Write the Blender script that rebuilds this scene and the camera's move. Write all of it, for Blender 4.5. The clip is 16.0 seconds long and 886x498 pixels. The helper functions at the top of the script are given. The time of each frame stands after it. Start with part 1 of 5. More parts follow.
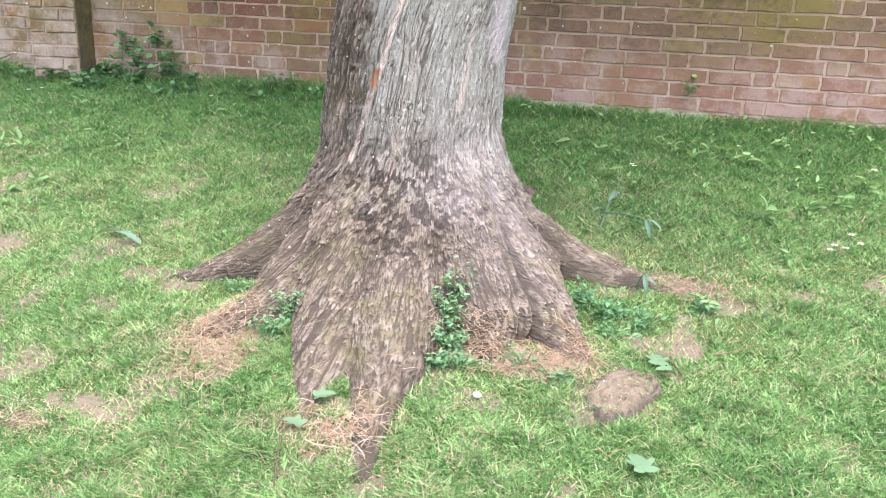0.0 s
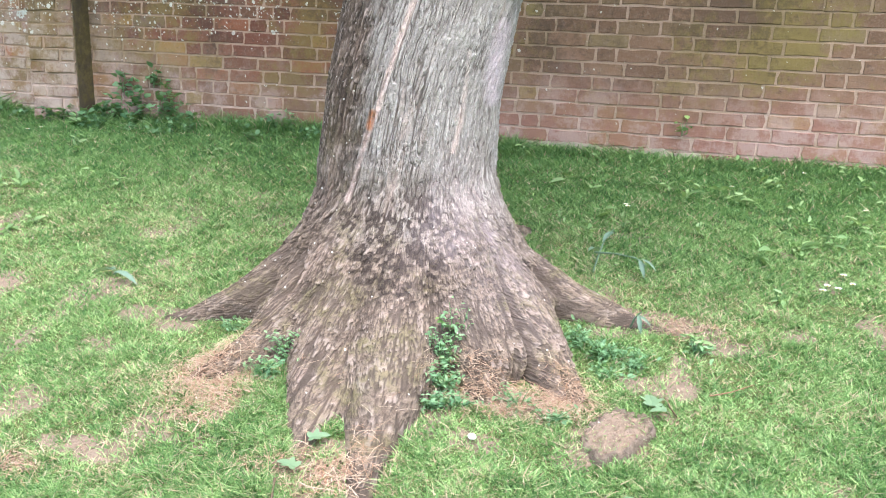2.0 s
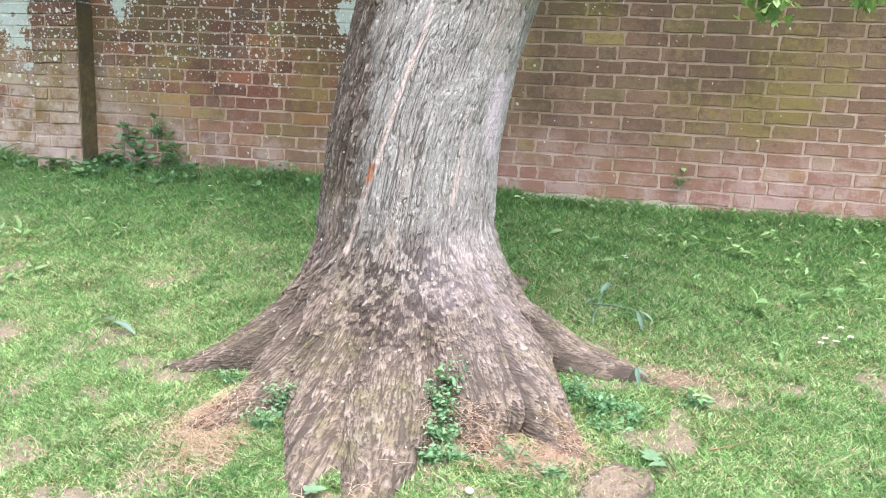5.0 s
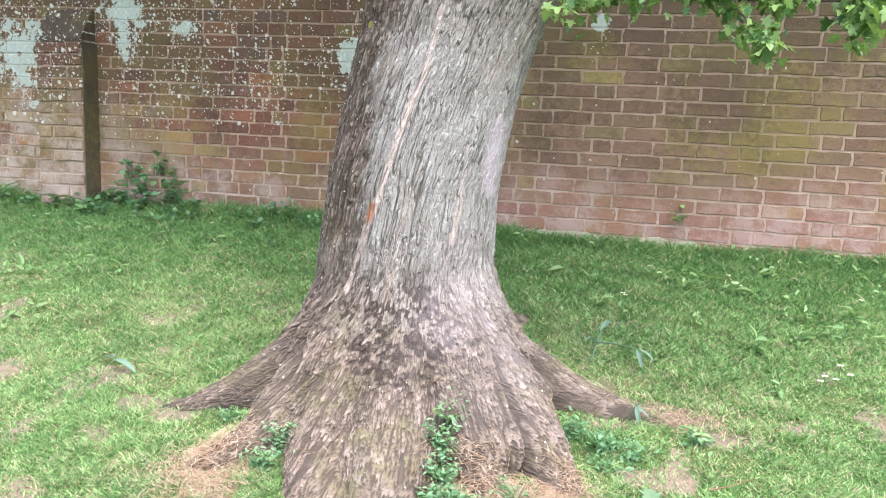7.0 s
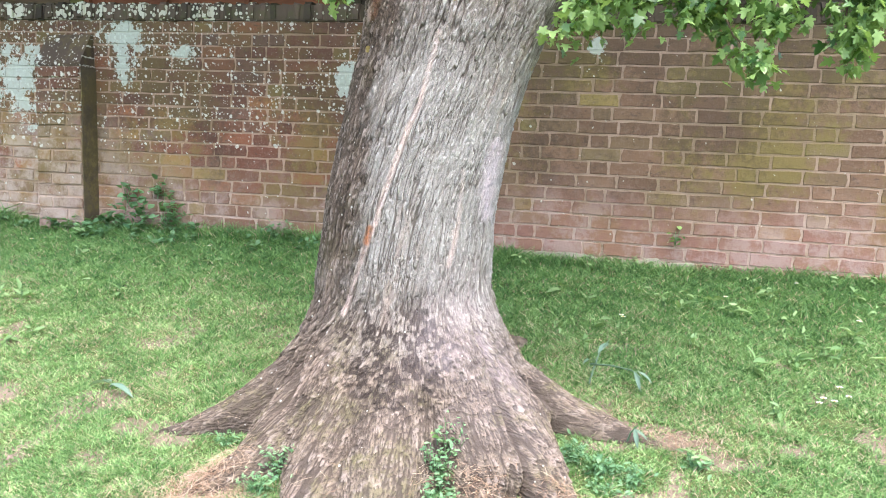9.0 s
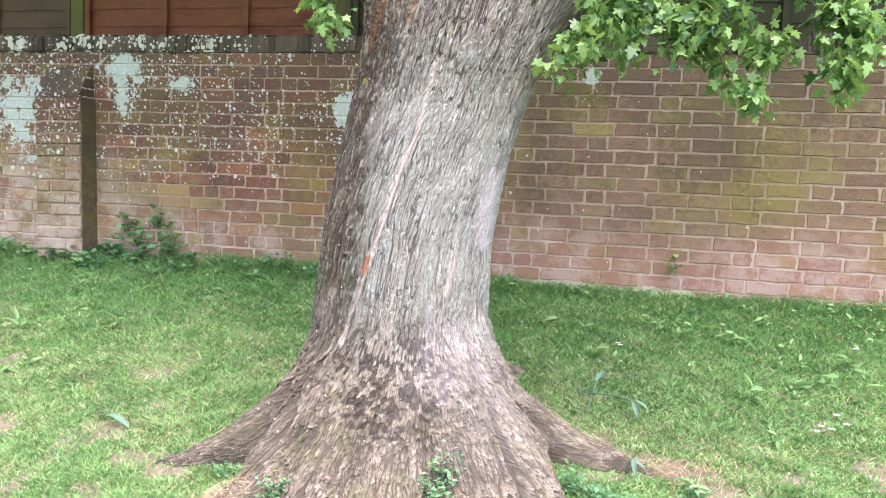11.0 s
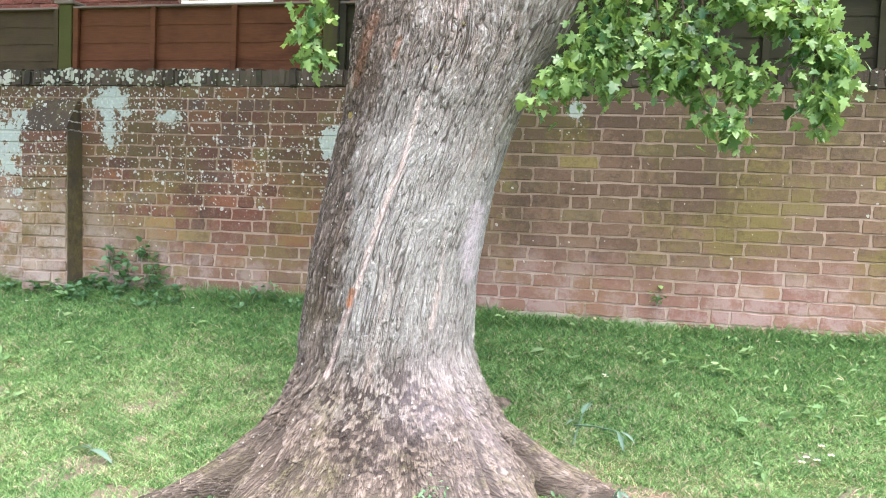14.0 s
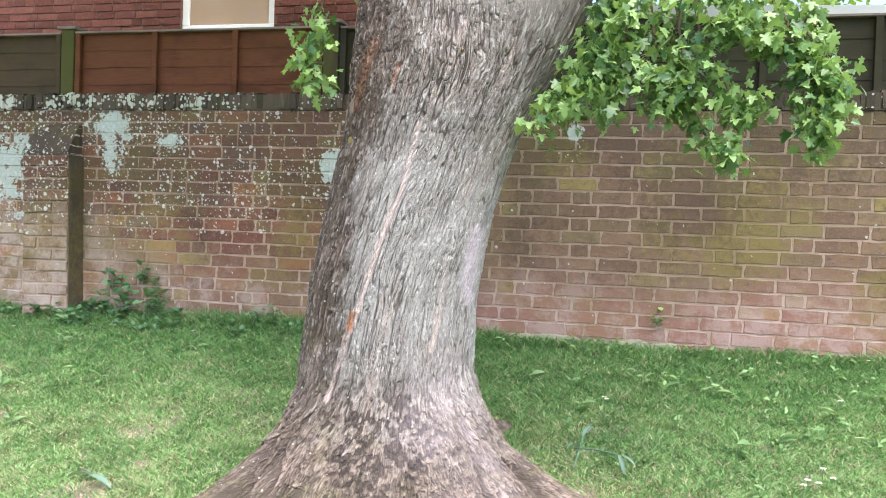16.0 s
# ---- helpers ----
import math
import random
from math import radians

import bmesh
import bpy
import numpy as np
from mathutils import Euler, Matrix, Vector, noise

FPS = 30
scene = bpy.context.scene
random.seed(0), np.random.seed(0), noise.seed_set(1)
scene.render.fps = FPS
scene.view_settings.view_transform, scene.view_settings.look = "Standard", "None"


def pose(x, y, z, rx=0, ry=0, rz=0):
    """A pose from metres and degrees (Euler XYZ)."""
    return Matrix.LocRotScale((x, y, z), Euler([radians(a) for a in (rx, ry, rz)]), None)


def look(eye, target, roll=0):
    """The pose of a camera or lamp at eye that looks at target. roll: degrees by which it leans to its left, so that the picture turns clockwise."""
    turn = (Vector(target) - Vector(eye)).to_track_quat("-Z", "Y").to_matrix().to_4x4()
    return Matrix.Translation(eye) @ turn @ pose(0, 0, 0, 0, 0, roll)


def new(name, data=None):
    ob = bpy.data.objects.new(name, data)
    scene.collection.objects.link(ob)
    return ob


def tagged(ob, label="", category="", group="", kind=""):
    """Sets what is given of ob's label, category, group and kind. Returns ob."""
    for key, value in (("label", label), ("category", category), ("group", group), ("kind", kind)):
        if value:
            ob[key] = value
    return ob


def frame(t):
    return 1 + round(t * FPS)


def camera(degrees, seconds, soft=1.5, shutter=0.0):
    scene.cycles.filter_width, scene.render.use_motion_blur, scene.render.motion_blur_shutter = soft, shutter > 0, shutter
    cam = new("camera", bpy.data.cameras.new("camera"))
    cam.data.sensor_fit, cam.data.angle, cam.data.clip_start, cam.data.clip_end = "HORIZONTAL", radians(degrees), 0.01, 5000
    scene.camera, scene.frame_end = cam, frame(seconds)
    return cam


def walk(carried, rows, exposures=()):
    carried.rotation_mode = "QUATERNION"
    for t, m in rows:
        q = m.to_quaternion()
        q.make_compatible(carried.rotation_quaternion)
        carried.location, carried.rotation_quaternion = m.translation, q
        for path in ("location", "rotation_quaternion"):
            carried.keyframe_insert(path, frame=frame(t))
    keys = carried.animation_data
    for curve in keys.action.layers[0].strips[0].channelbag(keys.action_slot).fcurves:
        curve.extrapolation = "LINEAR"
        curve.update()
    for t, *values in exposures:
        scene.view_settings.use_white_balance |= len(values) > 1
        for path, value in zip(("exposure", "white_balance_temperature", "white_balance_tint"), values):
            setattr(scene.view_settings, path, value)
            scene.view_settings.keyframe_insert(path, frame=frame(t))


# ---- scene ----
cam = camera(55.4, 16.0, soft=1.0)
PATH = [
    (0, (0.4, -0.238, 0.505), (-0.073, 1.623, -0.056), 2.5),
    (0.5, (0.403, -0.238, 0.509), (-0.071, 1.627, -0.034), 2.4),
    (1, (0.406, -0.242, 0.513), (-0.066, 1.629, -0.01), 2.5),
    (1.5, (0.405, -0.247, 0.519), (-0.068, 1.631, 0.02), 2.5),
    (2, (0.405, -0.248, 0.523), (-0.068, 1.636, 0.045), 2.6),
    (2.5, (0.405, -0.252, 0.526), (-0.068, 1.636, 0.068), 2.7),
    (3, (0.404, -0.252, 0.528), (-0.073, 1.64, 0.09), 2.7),
    (3.5, (0.405, -0.254, 0.532), (-0.071, 1.643, 0.111), 2.8),
    (4, (0.408, -0.255, 0.534), (-0.07, 1.644, 0.129), 2.8),
    (6.5, (0.42, -0.27, 0.551), (-0.072, 1.644, 0.247), 2.7),
    (7, (0.422, -0.273, 0.558), (-0.072, 1.644, 0.27), 2.7),
    (7.5, (0.423, -0.275, 0.559), (-0.07, 1.644, 0.287), 2.7),
    (8, (0.426, -0.273, 0.56), (-0.069, 1.648, 0.298), 2.6),
    (8.5, (0.426, -0.274, 0.562), (-0.068, 1.648, 0.311), 2.5),
    (9, (0.426, -0.274, 0.566), (-0.068, 1.649, 0.327), 2.5),
    (11.5, (0.436, -0.291, 0.575), (-0.056, 1.641, 0.418), 2.2),
    (12, (0.438, -0.294, 0.576), (-0.051, 1.64, 0.434), 2.1),
    (12.5, (0.437, -0.295, 0.577), (-0.042, 1.642, 0.446), 2.2),
    (13, (0.438, -0.295, 0.578), (-0.034, 1.644, 0.454), 2.3),
    (13.5, (0.441, -0.295, 0.579), (-0.029, 1.645, 0.467), 2.2),
    (14, (0.445, -0.297, 0.58), (-0.025, 1.644, 0.481), 2.2),
    (14.5, (0.445, -0.302, 0.583), (-0.024, 1.64, 0.498), 2.2),
    (15, (0.445, -0.302, 0.583), (-0.024, 1.641, 0.514), 2.2),
    (15.5, (0.444, -0.302, 0.587), (-0.024, 1.641, 0.525), 2.1),
    (16, (0.449, -0.306, 0.59), (-0.024, 1.637, 0.54), 2.0),
]
walk(cam, [(t, look(eye, target, roll)) for t, eye, target, roll in PATH], [(0, 1.74, 6150, 10), (4, 1.80, 6150, 10), (8, 1.87, 6150, 10), (12.5, 1.98, 6150, 10), (14, 1.93, 6150, 10), (16, 1.80, 6150, 10)])

# ---- light ----
world = bpy.data.worlds.new("world")
scene.world = world
world.use_nodes = True
wt = world.node_tree
sky = wt.nodes.new("ShaderNodeTexSky")
sky.sky_type = "NISHITA"
sky.sun_disc = False
sky.sun_elevation = radians(66)
sky.sun_rotation = radians(146)
sky.dust_density = 4.0
sky.ozone_density = 1.0
wt.links.new(sky.outputs["Color"], wt.nodes["Background"].inputs["Color"])
wt.nodes["Background"].inputs["Strength"].default_value = 0.15
sun = new("sun", bpy.data.lights.new("sun", "SUN"))
sun.data.energy = 1.5
sun.data.angle = radians(65)
sun.data.color = (1.0, 0.985, 0.96)
sun.matrix_basis = look((1.9, -2.8, 7.8), (0, 0, 0))

# ---- small tools ----
rng = np.random.default_rng(7)


def ground_z(x, y):
    """Height of the grassy bank, which climbs to the foot of the wall."""
    yy = np.clip(y, -4.0, 4.5)
    base = 0.002 * np.clip(x, -8, 8) + 0.195 * (yy - 4.5) - 0.035
    return base + 0.012 * np.sin(1.9 * x + 0.8) * np.sin(2.3 * yy) + 0.006 * np.sin(6.1 * x + 1.7 * yy)


def hash3(i, j, k):
    n = (i * 374761393 + j * 668265263 + k * 2147483647) & 0xFFFFFFFF
    n = ((n ^ (n >> 13)) * 1274126177) & 0xFFFFFFFF
    return ((n ^ (n >> 16)) & 0xFFFF) / 65535.0


def vnoise(x, y, z=0.0):
    """Smooth value noise from 0 to 1 on arrays."""
    x, y, z = np.broadcast_arrays(np.asarray(x, float), np.asarray(y, float), np.asarray(z, float))
    i, j, k = (np.floor(v).astype(np.int64) for v in (x, y, z))
    fx, fy, fz = x - i, y - j, z - k
    fx, fy, fz = (f * f * (3 - 2 * f) for f in (fx, fy, fz))
    out = 0.0
    for a in (0, 1):
        for b in (0, 1):
            for c in (0, 1):
                w = (fx if a else 1 - fx) * (fy if b else 1 - fy) * (fz if c else 1 - fz)
                out = out + w * hash3(i + a, j + b, k + c)
    return out


def mesh_of(name, verts, faces, mats, smooth=False, face_mats=None):
    me = bpy.data.meshes.new(name)
    me.from_pydata([tuple(v) for v in verts] if not isinstance(verts, list) else verts, [], faces)
    for m in mats if isinstance(mats, (list, tuple)) else [mats]:
        me.materials.append(m)
    if smooth:
        me.polygons.foreach_set("use_smooth", np.ones(len(me.polygons), bool))
    if face_mats is not None:
        me.polygons.foreach_set("material_index", np.asarray(face_mats, np.int32))
    me.update()
    return me


def big_mesh(name, verts, tris_or_quads, mats, smooth=False, face_mats=None):
    """A mesh from arrays: verts (n, 3) and a list of index arrays of equal row width."""
    me = bpy.data.meshes.new(name)
    verts = np.asarray(verts, np.float32)
    me.vertices.add(len(verts))
    me.vertices.foreach_set("co", verts.ravel())
    loops = np.concatenate([np.asarray(f, np.int32).ravel() for f in tris_or_quads])
    sizes = np.concatenate([np.full(len(f), f.shape[1], np.int32) for f in tris_or_quads])
    starts = np.r_[0, np.cumsum(sizes)[:-1]].astype(np.int32)
    me.loops.add(len(loops))
    me.loops.foreach_set("vertex_index", loops)
    me.polygons.add(len(sizes))
    me.polygons.foreach_set("loop_start", starts)
    me.polygons.foreach_set("loop_total", sizes)
    for m in mats if isinstance(mats, (list, tuple)) else [mats]:
        me.materials.append(m)
    if face_mats is not None:
        me.polygons.foreach_set("material_index", np.asarray(face_mats, np.int32))
    if smooth:
        me.polygons.foreach_set("use_smooth", np.ones(len(sizes), bool))
    me.update(calc_edges=True)
    me.validate()
    return me


def part(name, me, parent=None, label="", m=None):
    """Links a mesh (or a bmesh-made mesh) as one object under a thing or part."""
    ob = new(name, me)
    if m is not None:
        ob.matrix_basis = m
    if parent is not None:
        ob.parent = parent
    return tagged(ob, label)


def box_bm(bm, x0, x1, y0, y1, z0, z1, bevel=0.0):
    made = bmesh.ops.create_cube(bm, size=1.0)["verts"]
    for v in made:
        v.co = ((x0 + x1) / 2 + v.co.x * (x1 - x0), (y0 + y1) / 2 + v.co.y * (y1 - y0), (z0 + z1) / 2 + v.co.z * (z1 - z0))
    if bevel:
        edges = list({e for v in made for e in v.link_edges})
        bmesh.ops.bevel(bm, geom=edges, offset=bevel, segments=2, affect="EDGES", profile=0.5)


def bm_mesh(name, bm, mats, smooth=False):
    me = bpy.data.meshes.new(name)
    bm.normal_update()
    bm.to_mesh(me)
    bm.free()
    for m in mats if isinstance(mats, (list, tuple)) else [mats]:
        me.materials.append(m)
    if smooth:
        me.polygons.foreach_set("use_smooth", np.ones(len(me.polygons), bool))
    return me


def box_mesh(name, mats, x0, x1, y0, y1, z0, z1, bevel=0.0):
    bm = bmesh.new()
    box_bm(bm, x0, x1, y0, y1, z0, z1, bevel)
    return bm_mesh(name, bm, mats)


def tube(points, radii, sides=6):
    """Verts and quads of a tapered tube along points."""
    pts = np.asarray(points, float)
    tang = np.gradient(pts, axis=0)
    tang /= np.linalg.norm(tang, axis=1)[:, None] + 1e-9
    ref = np.array([0.3, 0.2, 1.0]) if abs(tang[0][2]) < 0.9 else np.array([1.0, 0.2, 0.1])
    vs, a = [], np.linspace(0, 2 * np.pi, sides, endpoint=False)
    for p, t, r in zip(pts, tang, radii):
        u = np.cross(t, ref)
        u /= np.linalg.norm(u)
        w = np.cross(t, u)
        vs.append(p + r * (np.cos(a)[:, None] * u + np.sin(a)[:, None] * w))
    n = len(pts)
    faces = [[i * sides + k, i * sides + (k + 1) % sides, (i + 1) * sides + (k + 1) % sides, (i + 1) * sides + k] for i in range(n - 1) for k in range(sides)]
    return np.concatenate(vs), np.array(faces)


# ---- material tools ----
def material(name):
    m = bpy.data.materials.new(name)
    m.use_nodes = True
    return m, m.node_tree, m.node_tree.nodes["Principled BSDF"]


def put(nt, socket, value):
    if isinstance(value, bpy.types.NodeSocket):
        nt.links.new(value, socket)
    elif isinstance(value, (tuple, list)) and len(value) == 3 and socket.type == "RGBA":
        socket.default_value = (*value, 1)
    else:
        socket.default_value = value


def position(nt):
    return nt.nodes.new("ShaderNodeNewGeometry").outputs["Position"]


def island(nt):
    """One random number for each object and each loose piece of a mesh."""
    a = nt.nodes.new("ShaderNodeNewGeometry").outputs["Random Per Island"]
    b = nt.nodes.new("ShaderNodeObjectInfo").outputs["Random"]
    return calc(nt, "FRACT", calc(nt, "ADD", a, b))


def calc(nt, op, a, b=0.5, c=0.5):
    n = nt.nodes.new("ShaderNodeMath")
    n.operation = op
    for s, v in zip(n.inputs, (a, b, c)):
        put(nt, s, v)
    return n.outputs[0]


def fuzz(nt, vec, scale, detail=4.0, rough=0.55, stretch=None, dist=0.0):
    n = nt.nodes.new("ShaderNodeTexNoise")
    if stretch is not None:
        mp = nt.nodes.new("ShaderNodeMapping")
        put(nt, mp.inputs["Vector"], vec)
        mp.inputs["Scale"].default_value = stretch
        vec = mp.outputs["Vector"]
    put(nt, n.inputs["Vector"], vec)
    n.inputs["Scale"].default_value = scale
    n.inputs["Detail"].default_value = detail
    n.inputs["Roughness"].default_value = rough
    n.inputs["Distortion"].default_value = dist
    return n.outputs["Fac"]


def cells(nt, vec, scale, rand=1.0):
    n = nt.nodes.new("ShaderNodeTexVoronoi")
    put(nt, n.inputs["Vector"], vec)
    n.inputs["Scale"].default_value = scale
    n.inputs["Randomness"].default_value = rand
    return n.outputs["Distance"], n.outputs["Color"]


def ramp(nt, fac, stops):
    n = nt.nodes.new("ShaderNodeValToRGB")
    e = n.color_ramp.elements
    while len(e) < len(stops):
        e.new(0.5)
    for el, (p, c) in zip(e, stops):
        el.position = p
        el.color = (*c, 1) if isinstance(c, (tuple, list)) else (c, c, c, 1)
    put(nt, n.inputs["Fac"], fac)
    return n.outputs["Color"]


def mix(nt, fac, a, b, kind="MIX"):
    n = nt.nodes.new("ShaderNodeMix")
    n.data_type, n.blend_type = "RGBA", kind
    put(nt, n.inputs[0], fac)
    put(nt, n.inputs[6], a)
    put(nt, n.inputs[7], b)
    return n.outputs[2]


def span(nt, v, lo, hi):
    """0 below lo, 1 above hi, smooth between."""
    n = nt.nodes.new("ShaderNodeMapRange")
    n.interpolation_type = "SMOOTHSTEP"
    put(nt, n.inputs["Value"], v)
    n.inputs["From Min"].default_value = lo
    n.inputs["From Max"].default_value = hi
    return n.outputs["Result"]


def axes(nt, vec):
    n = nt.nodes.new("ShaderNodeSeparateXYZ")
    put(nt, n.inputs[0], vec)
    return n.outputs[0], n.outputs[1], n.outputs[2]


def bump(nt, bsdf, height, strength=0.4, distance=0.01):
    n = nt.nodes.new("ShaderNodeBump")
    n.inputs["Strength"].default_value = strength
    n.inputs["Distance"].default_value = distance
    put(nt, n.inputs["Height"], height)
    nt.links.new(n.outputs["Normal"], bsdf.inputs["Normal"])


def finish(nt, bsdf, color, rough=0.85, spec=0.3):
    put(nt, bsdf.inputs["Base Color"], color)
    put(nt, bsdf.inputs["Roughness"], rough)
    bsdf.inputs["Specular IOR Level"].default_value = spec


def attribute(nt, name):
    n = nt.nodes.new("ShaderNodeAttribute")
    n.attribute_name = name
    return n.outputs["Fac"]


# ---- materials ----
PATCHES = [(-1.44, 0.95, 0.055, 0.10), (-2.94, 1.17, 0.13, 0.12), (-2.96, 0.99, 0.07, 0.12), (-3.74, 0.93, 0.19, 0.20), (-3.70, 0.74, 0.12, 0.10), (-2.53, 1.07, 0.07, 0.06), (0.020, 1.14, 0.034, 0.075), (-3.62, 0.58, 0.10, 0.04)]


def lichen(nt, p, col, more=0.0):
    """White crusts: many small round spots on the older stretch and a few broad mint-white patches."""
    x, y, z = axes(nt, p)
    flat = nt.nodes.new("ShaderNodeCombineXYZ")
    wob = fuzz(nt, p, 70, 3)
    put(nt, flat.inputs[0], calc(nt, "MULTIPLY_ADD", wob, 0.022, x))
    put(nt, flat.inputs[2], calc(nt, "MULTIPLY_ADD", wob, -0.022, z))
    fp = flat.outputs[0]
    area = calc(nt, "MULTIPLY", calc(nt, "SUBTRACT", 1.0, span(nt, x, -2.3, -0.6)), span(nt, z, 0.40, 1.0))
    clump = span(nt, fuzz(nt, p, 2.6, 5, 0.65), 0.38, 0.66)
    dens = calc(nt, "MULTIPLY", calc(nt, "ADD", area, 0.012 + more), clump)
    rag = calc(nt, "SUBTRACT", fuzz(nt, p, 13, 6, 0.72), 0.5)
    near, whole = 0.0, 0.0
    for cx, cz, rx, rz in PATCHES:
        dx = calc(nt, "DIVIDE", calc(nt, "SUBTRACT", x, cx), rx)
        dz = calc(nt, "DIVIDE", calc(nt, "SUBTRACT", z, cz), rz)
        d = calc(nt, "SQRT", calc(nt, "ADD", calc(nt, "MULTIPLY", dx, dx), calc(nt, "MULTIPLY", dz, dz)))
        near = calc(nt, "MAXIMUM", near, calc(nt, "SUBTRACT", 1.0, span(nt, d, 0.9, 2.4)))
        whole = calc(nt, "MAXIMUM", whole, span(nt, calc(nt, "SUBTRACT", calc(nt, "MULTIPLY_ADD", rag, 5.5, 0.95), d), 0.0, 0.16))
    dens = calc(nt, "MULTIPLY_ADD", near, 0.30, dens)
    out = 0.0
    for scale, reach in ((23, 0.36), (40, 0.42), (75, 0.46)):
        d, c = cells(nt, fp, scale)
        rr, gg, bb = axes(nt, c)
        size = calc(nt, "MULTIPLY", calc(nt, "MULTIPLY", calc(nt, "MULTIPLY", rr, rr), reach), calc(nt, "SUBTRACT", 1.0, calc(nt, "MULTIPLY", span(nt, x, -1.5, -0.3), 0.45)))
        lit = calc(nt, "MULTIPLY", calc(nt, "LESS_THAN", d, size), calc(nt, "LESS_THAN", gg, calc(nt, "MULTIPLY", dens, 2.6)))
        out = calc(nt, "MAXIMUM", out, lit)
    col = mix(nt, calc(nt, "MULTIPLY", out, calc(nt, "MULTIPLY_ADD", fuzz(nt, p, 34, 3, 0.7), 0.9, 0.28)), col, (0.58, 0.58, 0.51))
    return mix(nt, calc(nt, "MULTIPLY", whole, calc(nt, "MULTIPLY_ADD", fuzz(nt, p, 40, 4, 0.7), 0.5, 0.5)), col, (0.46, 0.51, 0.45))


def weathering(nt, p, col):
    """Olive algae and black crusts in ragged sheets over bricks and joints alike, with shade painted in up the wall."""
    x, y, z = axes(nt, p)
    alg = calc(nt, "ADD", calc(nt, "MULTIPLY", fuzz(nt, p, 1.7, 3, 0.6), 0.62), calc(nt, "MULTIPLY", fuzz(nt, p, 17, 5, 0.75), 0.38))
    col = mix(nt, calc(nt, "MULTIPLY", span(nt, alg, 0.455, 0.57), calc(nt, "MULTIPLY_ADD", span(nt, x, -1.6, -0.2), 0.14, 0.50)), col, (0.19, 0.155, 0.045))
    crust = calc(nt, "ADD", calc(nt, "MULTIPLY", fuzz(nt, p, 2.3, 4, 0.6, (1, 1, 0.6)), 0.55), calc(nt, "MULTIPLY", fuzz(nt, p, 26, 5, 0.75), 0.45))
    # Thickens the dark crusts upward to paint the shade under the leaves.
    top_shade = calc(nt, "MULTIPLY", span(nt, z, 0.45, 1.1), calc(nt, "MULTIPLY_ADD", span(nt, x, -1.6, 0.2), -0.10, 0.235))
    return mix(nt, calc(nt, "MULTIPLY", span(nt, calc(nt, "ADD", crust, top_shade), 0.52, 0.63), 0.5), col, (0.05, 0.039, 0.028))


def brick_material(name="brick", garden=True):
    m, nt, b = material(name)
    p, r = position(nt), island(nt)
    x, y, z = axes(nt, p)
    if garden:
        new_side = span(nt, x, -1.2, -0.4)
        old = ramp(nt, r, [(0.0, (0.114, 0.051, 0.034)), (0.2, (0.171, 0.066, 0.042)), (0.4, (0.137, 0.072, 0.046)), (0.6, (0.188, 0.078, 0.046)), (0.75, (0.142, 0.083, 0.063)), (0.86, (0.225, 0.088, 0.048)), (0.93, (0.245, 0.175, 0.062)), (1.0, (0.290, 0.105, 0.052))])
        young = ramp(nt, r, [(0.0, (0.145, 0.090, 0.058)), (0.3, (0.19, 0.115, 0.075)), (0.55, (0.168, 0.115, 0.068)), (0.8, (0.215, 0.128, 0.085)), (0.95, (0.19, 0.146, 0.074)), (1.0, (0.29, 0.215, 0.075))])
        base = mix(nt, new_side, old, young)
    else:
        base = ramp(nt, r, [(0.0, (0.105, 0.034, 0.026)), (0.5, (0.150, 0.047, 0.035)), (1.0, (0.185, 0.064, 0.047))])
    mid = fuzz(nt, p, 9, 5, 0.65)
    fine = fuzz(nt, p, 95, 4, 0.6)
    col = mix(nt, calc(nt, "MULTIPLY", span(nt, mid, 0.48, 0.75), 0.4), base, (0.09, 0.07, 0.055))
    col = mix(nt, calc(nt, "MULTIPLY", span(nt, fine, 0.5, 0.7), 0.25), col, (0.30, 0.22, 0.18))
    col = mix(nt, calc(nt, "MULTIPLY", span(nt, fuzz(nt, p, 32, 5, 0.7), 0.52, 0.66), 0.4), col, (0.26, 0.19, 0.15))
    col = mix(nt, calc(nt, "MULTIPLY", span(nt, fuzz(nt, p, 21, 4, 0.7, (1, 1, 1.8)), 0.56, 0.70), 0.55), col, (0.055, 0.042, 0.035))
    if garden:
        col = weathering(nt, p, col)
        foot = calc(nt, "SUBTRACT", 1.0, span(nt, calc(nt, "MULTIPLY_ADD", fuzz(nt, p, 1.6, 3), 0.5, z), 0.28, 0.72))
        col = mix(nt, calc(nt, "MULTIPLY", foot, calc(nt, "MULTIPLY_ADD", span(nt, x, -1.6, -0.2), 0.18, 0.42)), col, mix(nt, span(nt, x, -2.0, -0.4), (0.25, 0.185, 0.13), (0.33, 0.165, 0.135)))
        salts = calc(nt, "MULTIPLY", foot, span(nt, fuzz(nt, p, 7.0, 5, 0.7), 0.46, 0.64))
        col = mix(nt, calc(nt, "MULTIPLY", salts, 0.5), col, (0.46, 0.36, 0.33))
        west = calc(nt, "SUBTRACT", 1.0, span(nt, x, -3.7, -2.3))
        low = calc(nt, "MULTIPLY", west, calc(nt, "SUBTRACT", 1.0, span(nt, z, 0.30, 0.85)))
        col = mix(nt, calc(nt, "MULTIPLY", calc(nt, "MULTIPLY", low, 0.85), span(nt, fuzz(nt, p, 5, 6, 0.72), 0.40, 0.60)), col, (0.42, 0.34, 0.285))
        col = lichen(nt, p, col)
    finish(nt, b, col, 0.9, 0.2)
    bump(nt, b, calc(nt, "ADD", calc(nt, "MULTIPLY", mid, 0.6), fine), 0.6, 0.006)
    return m


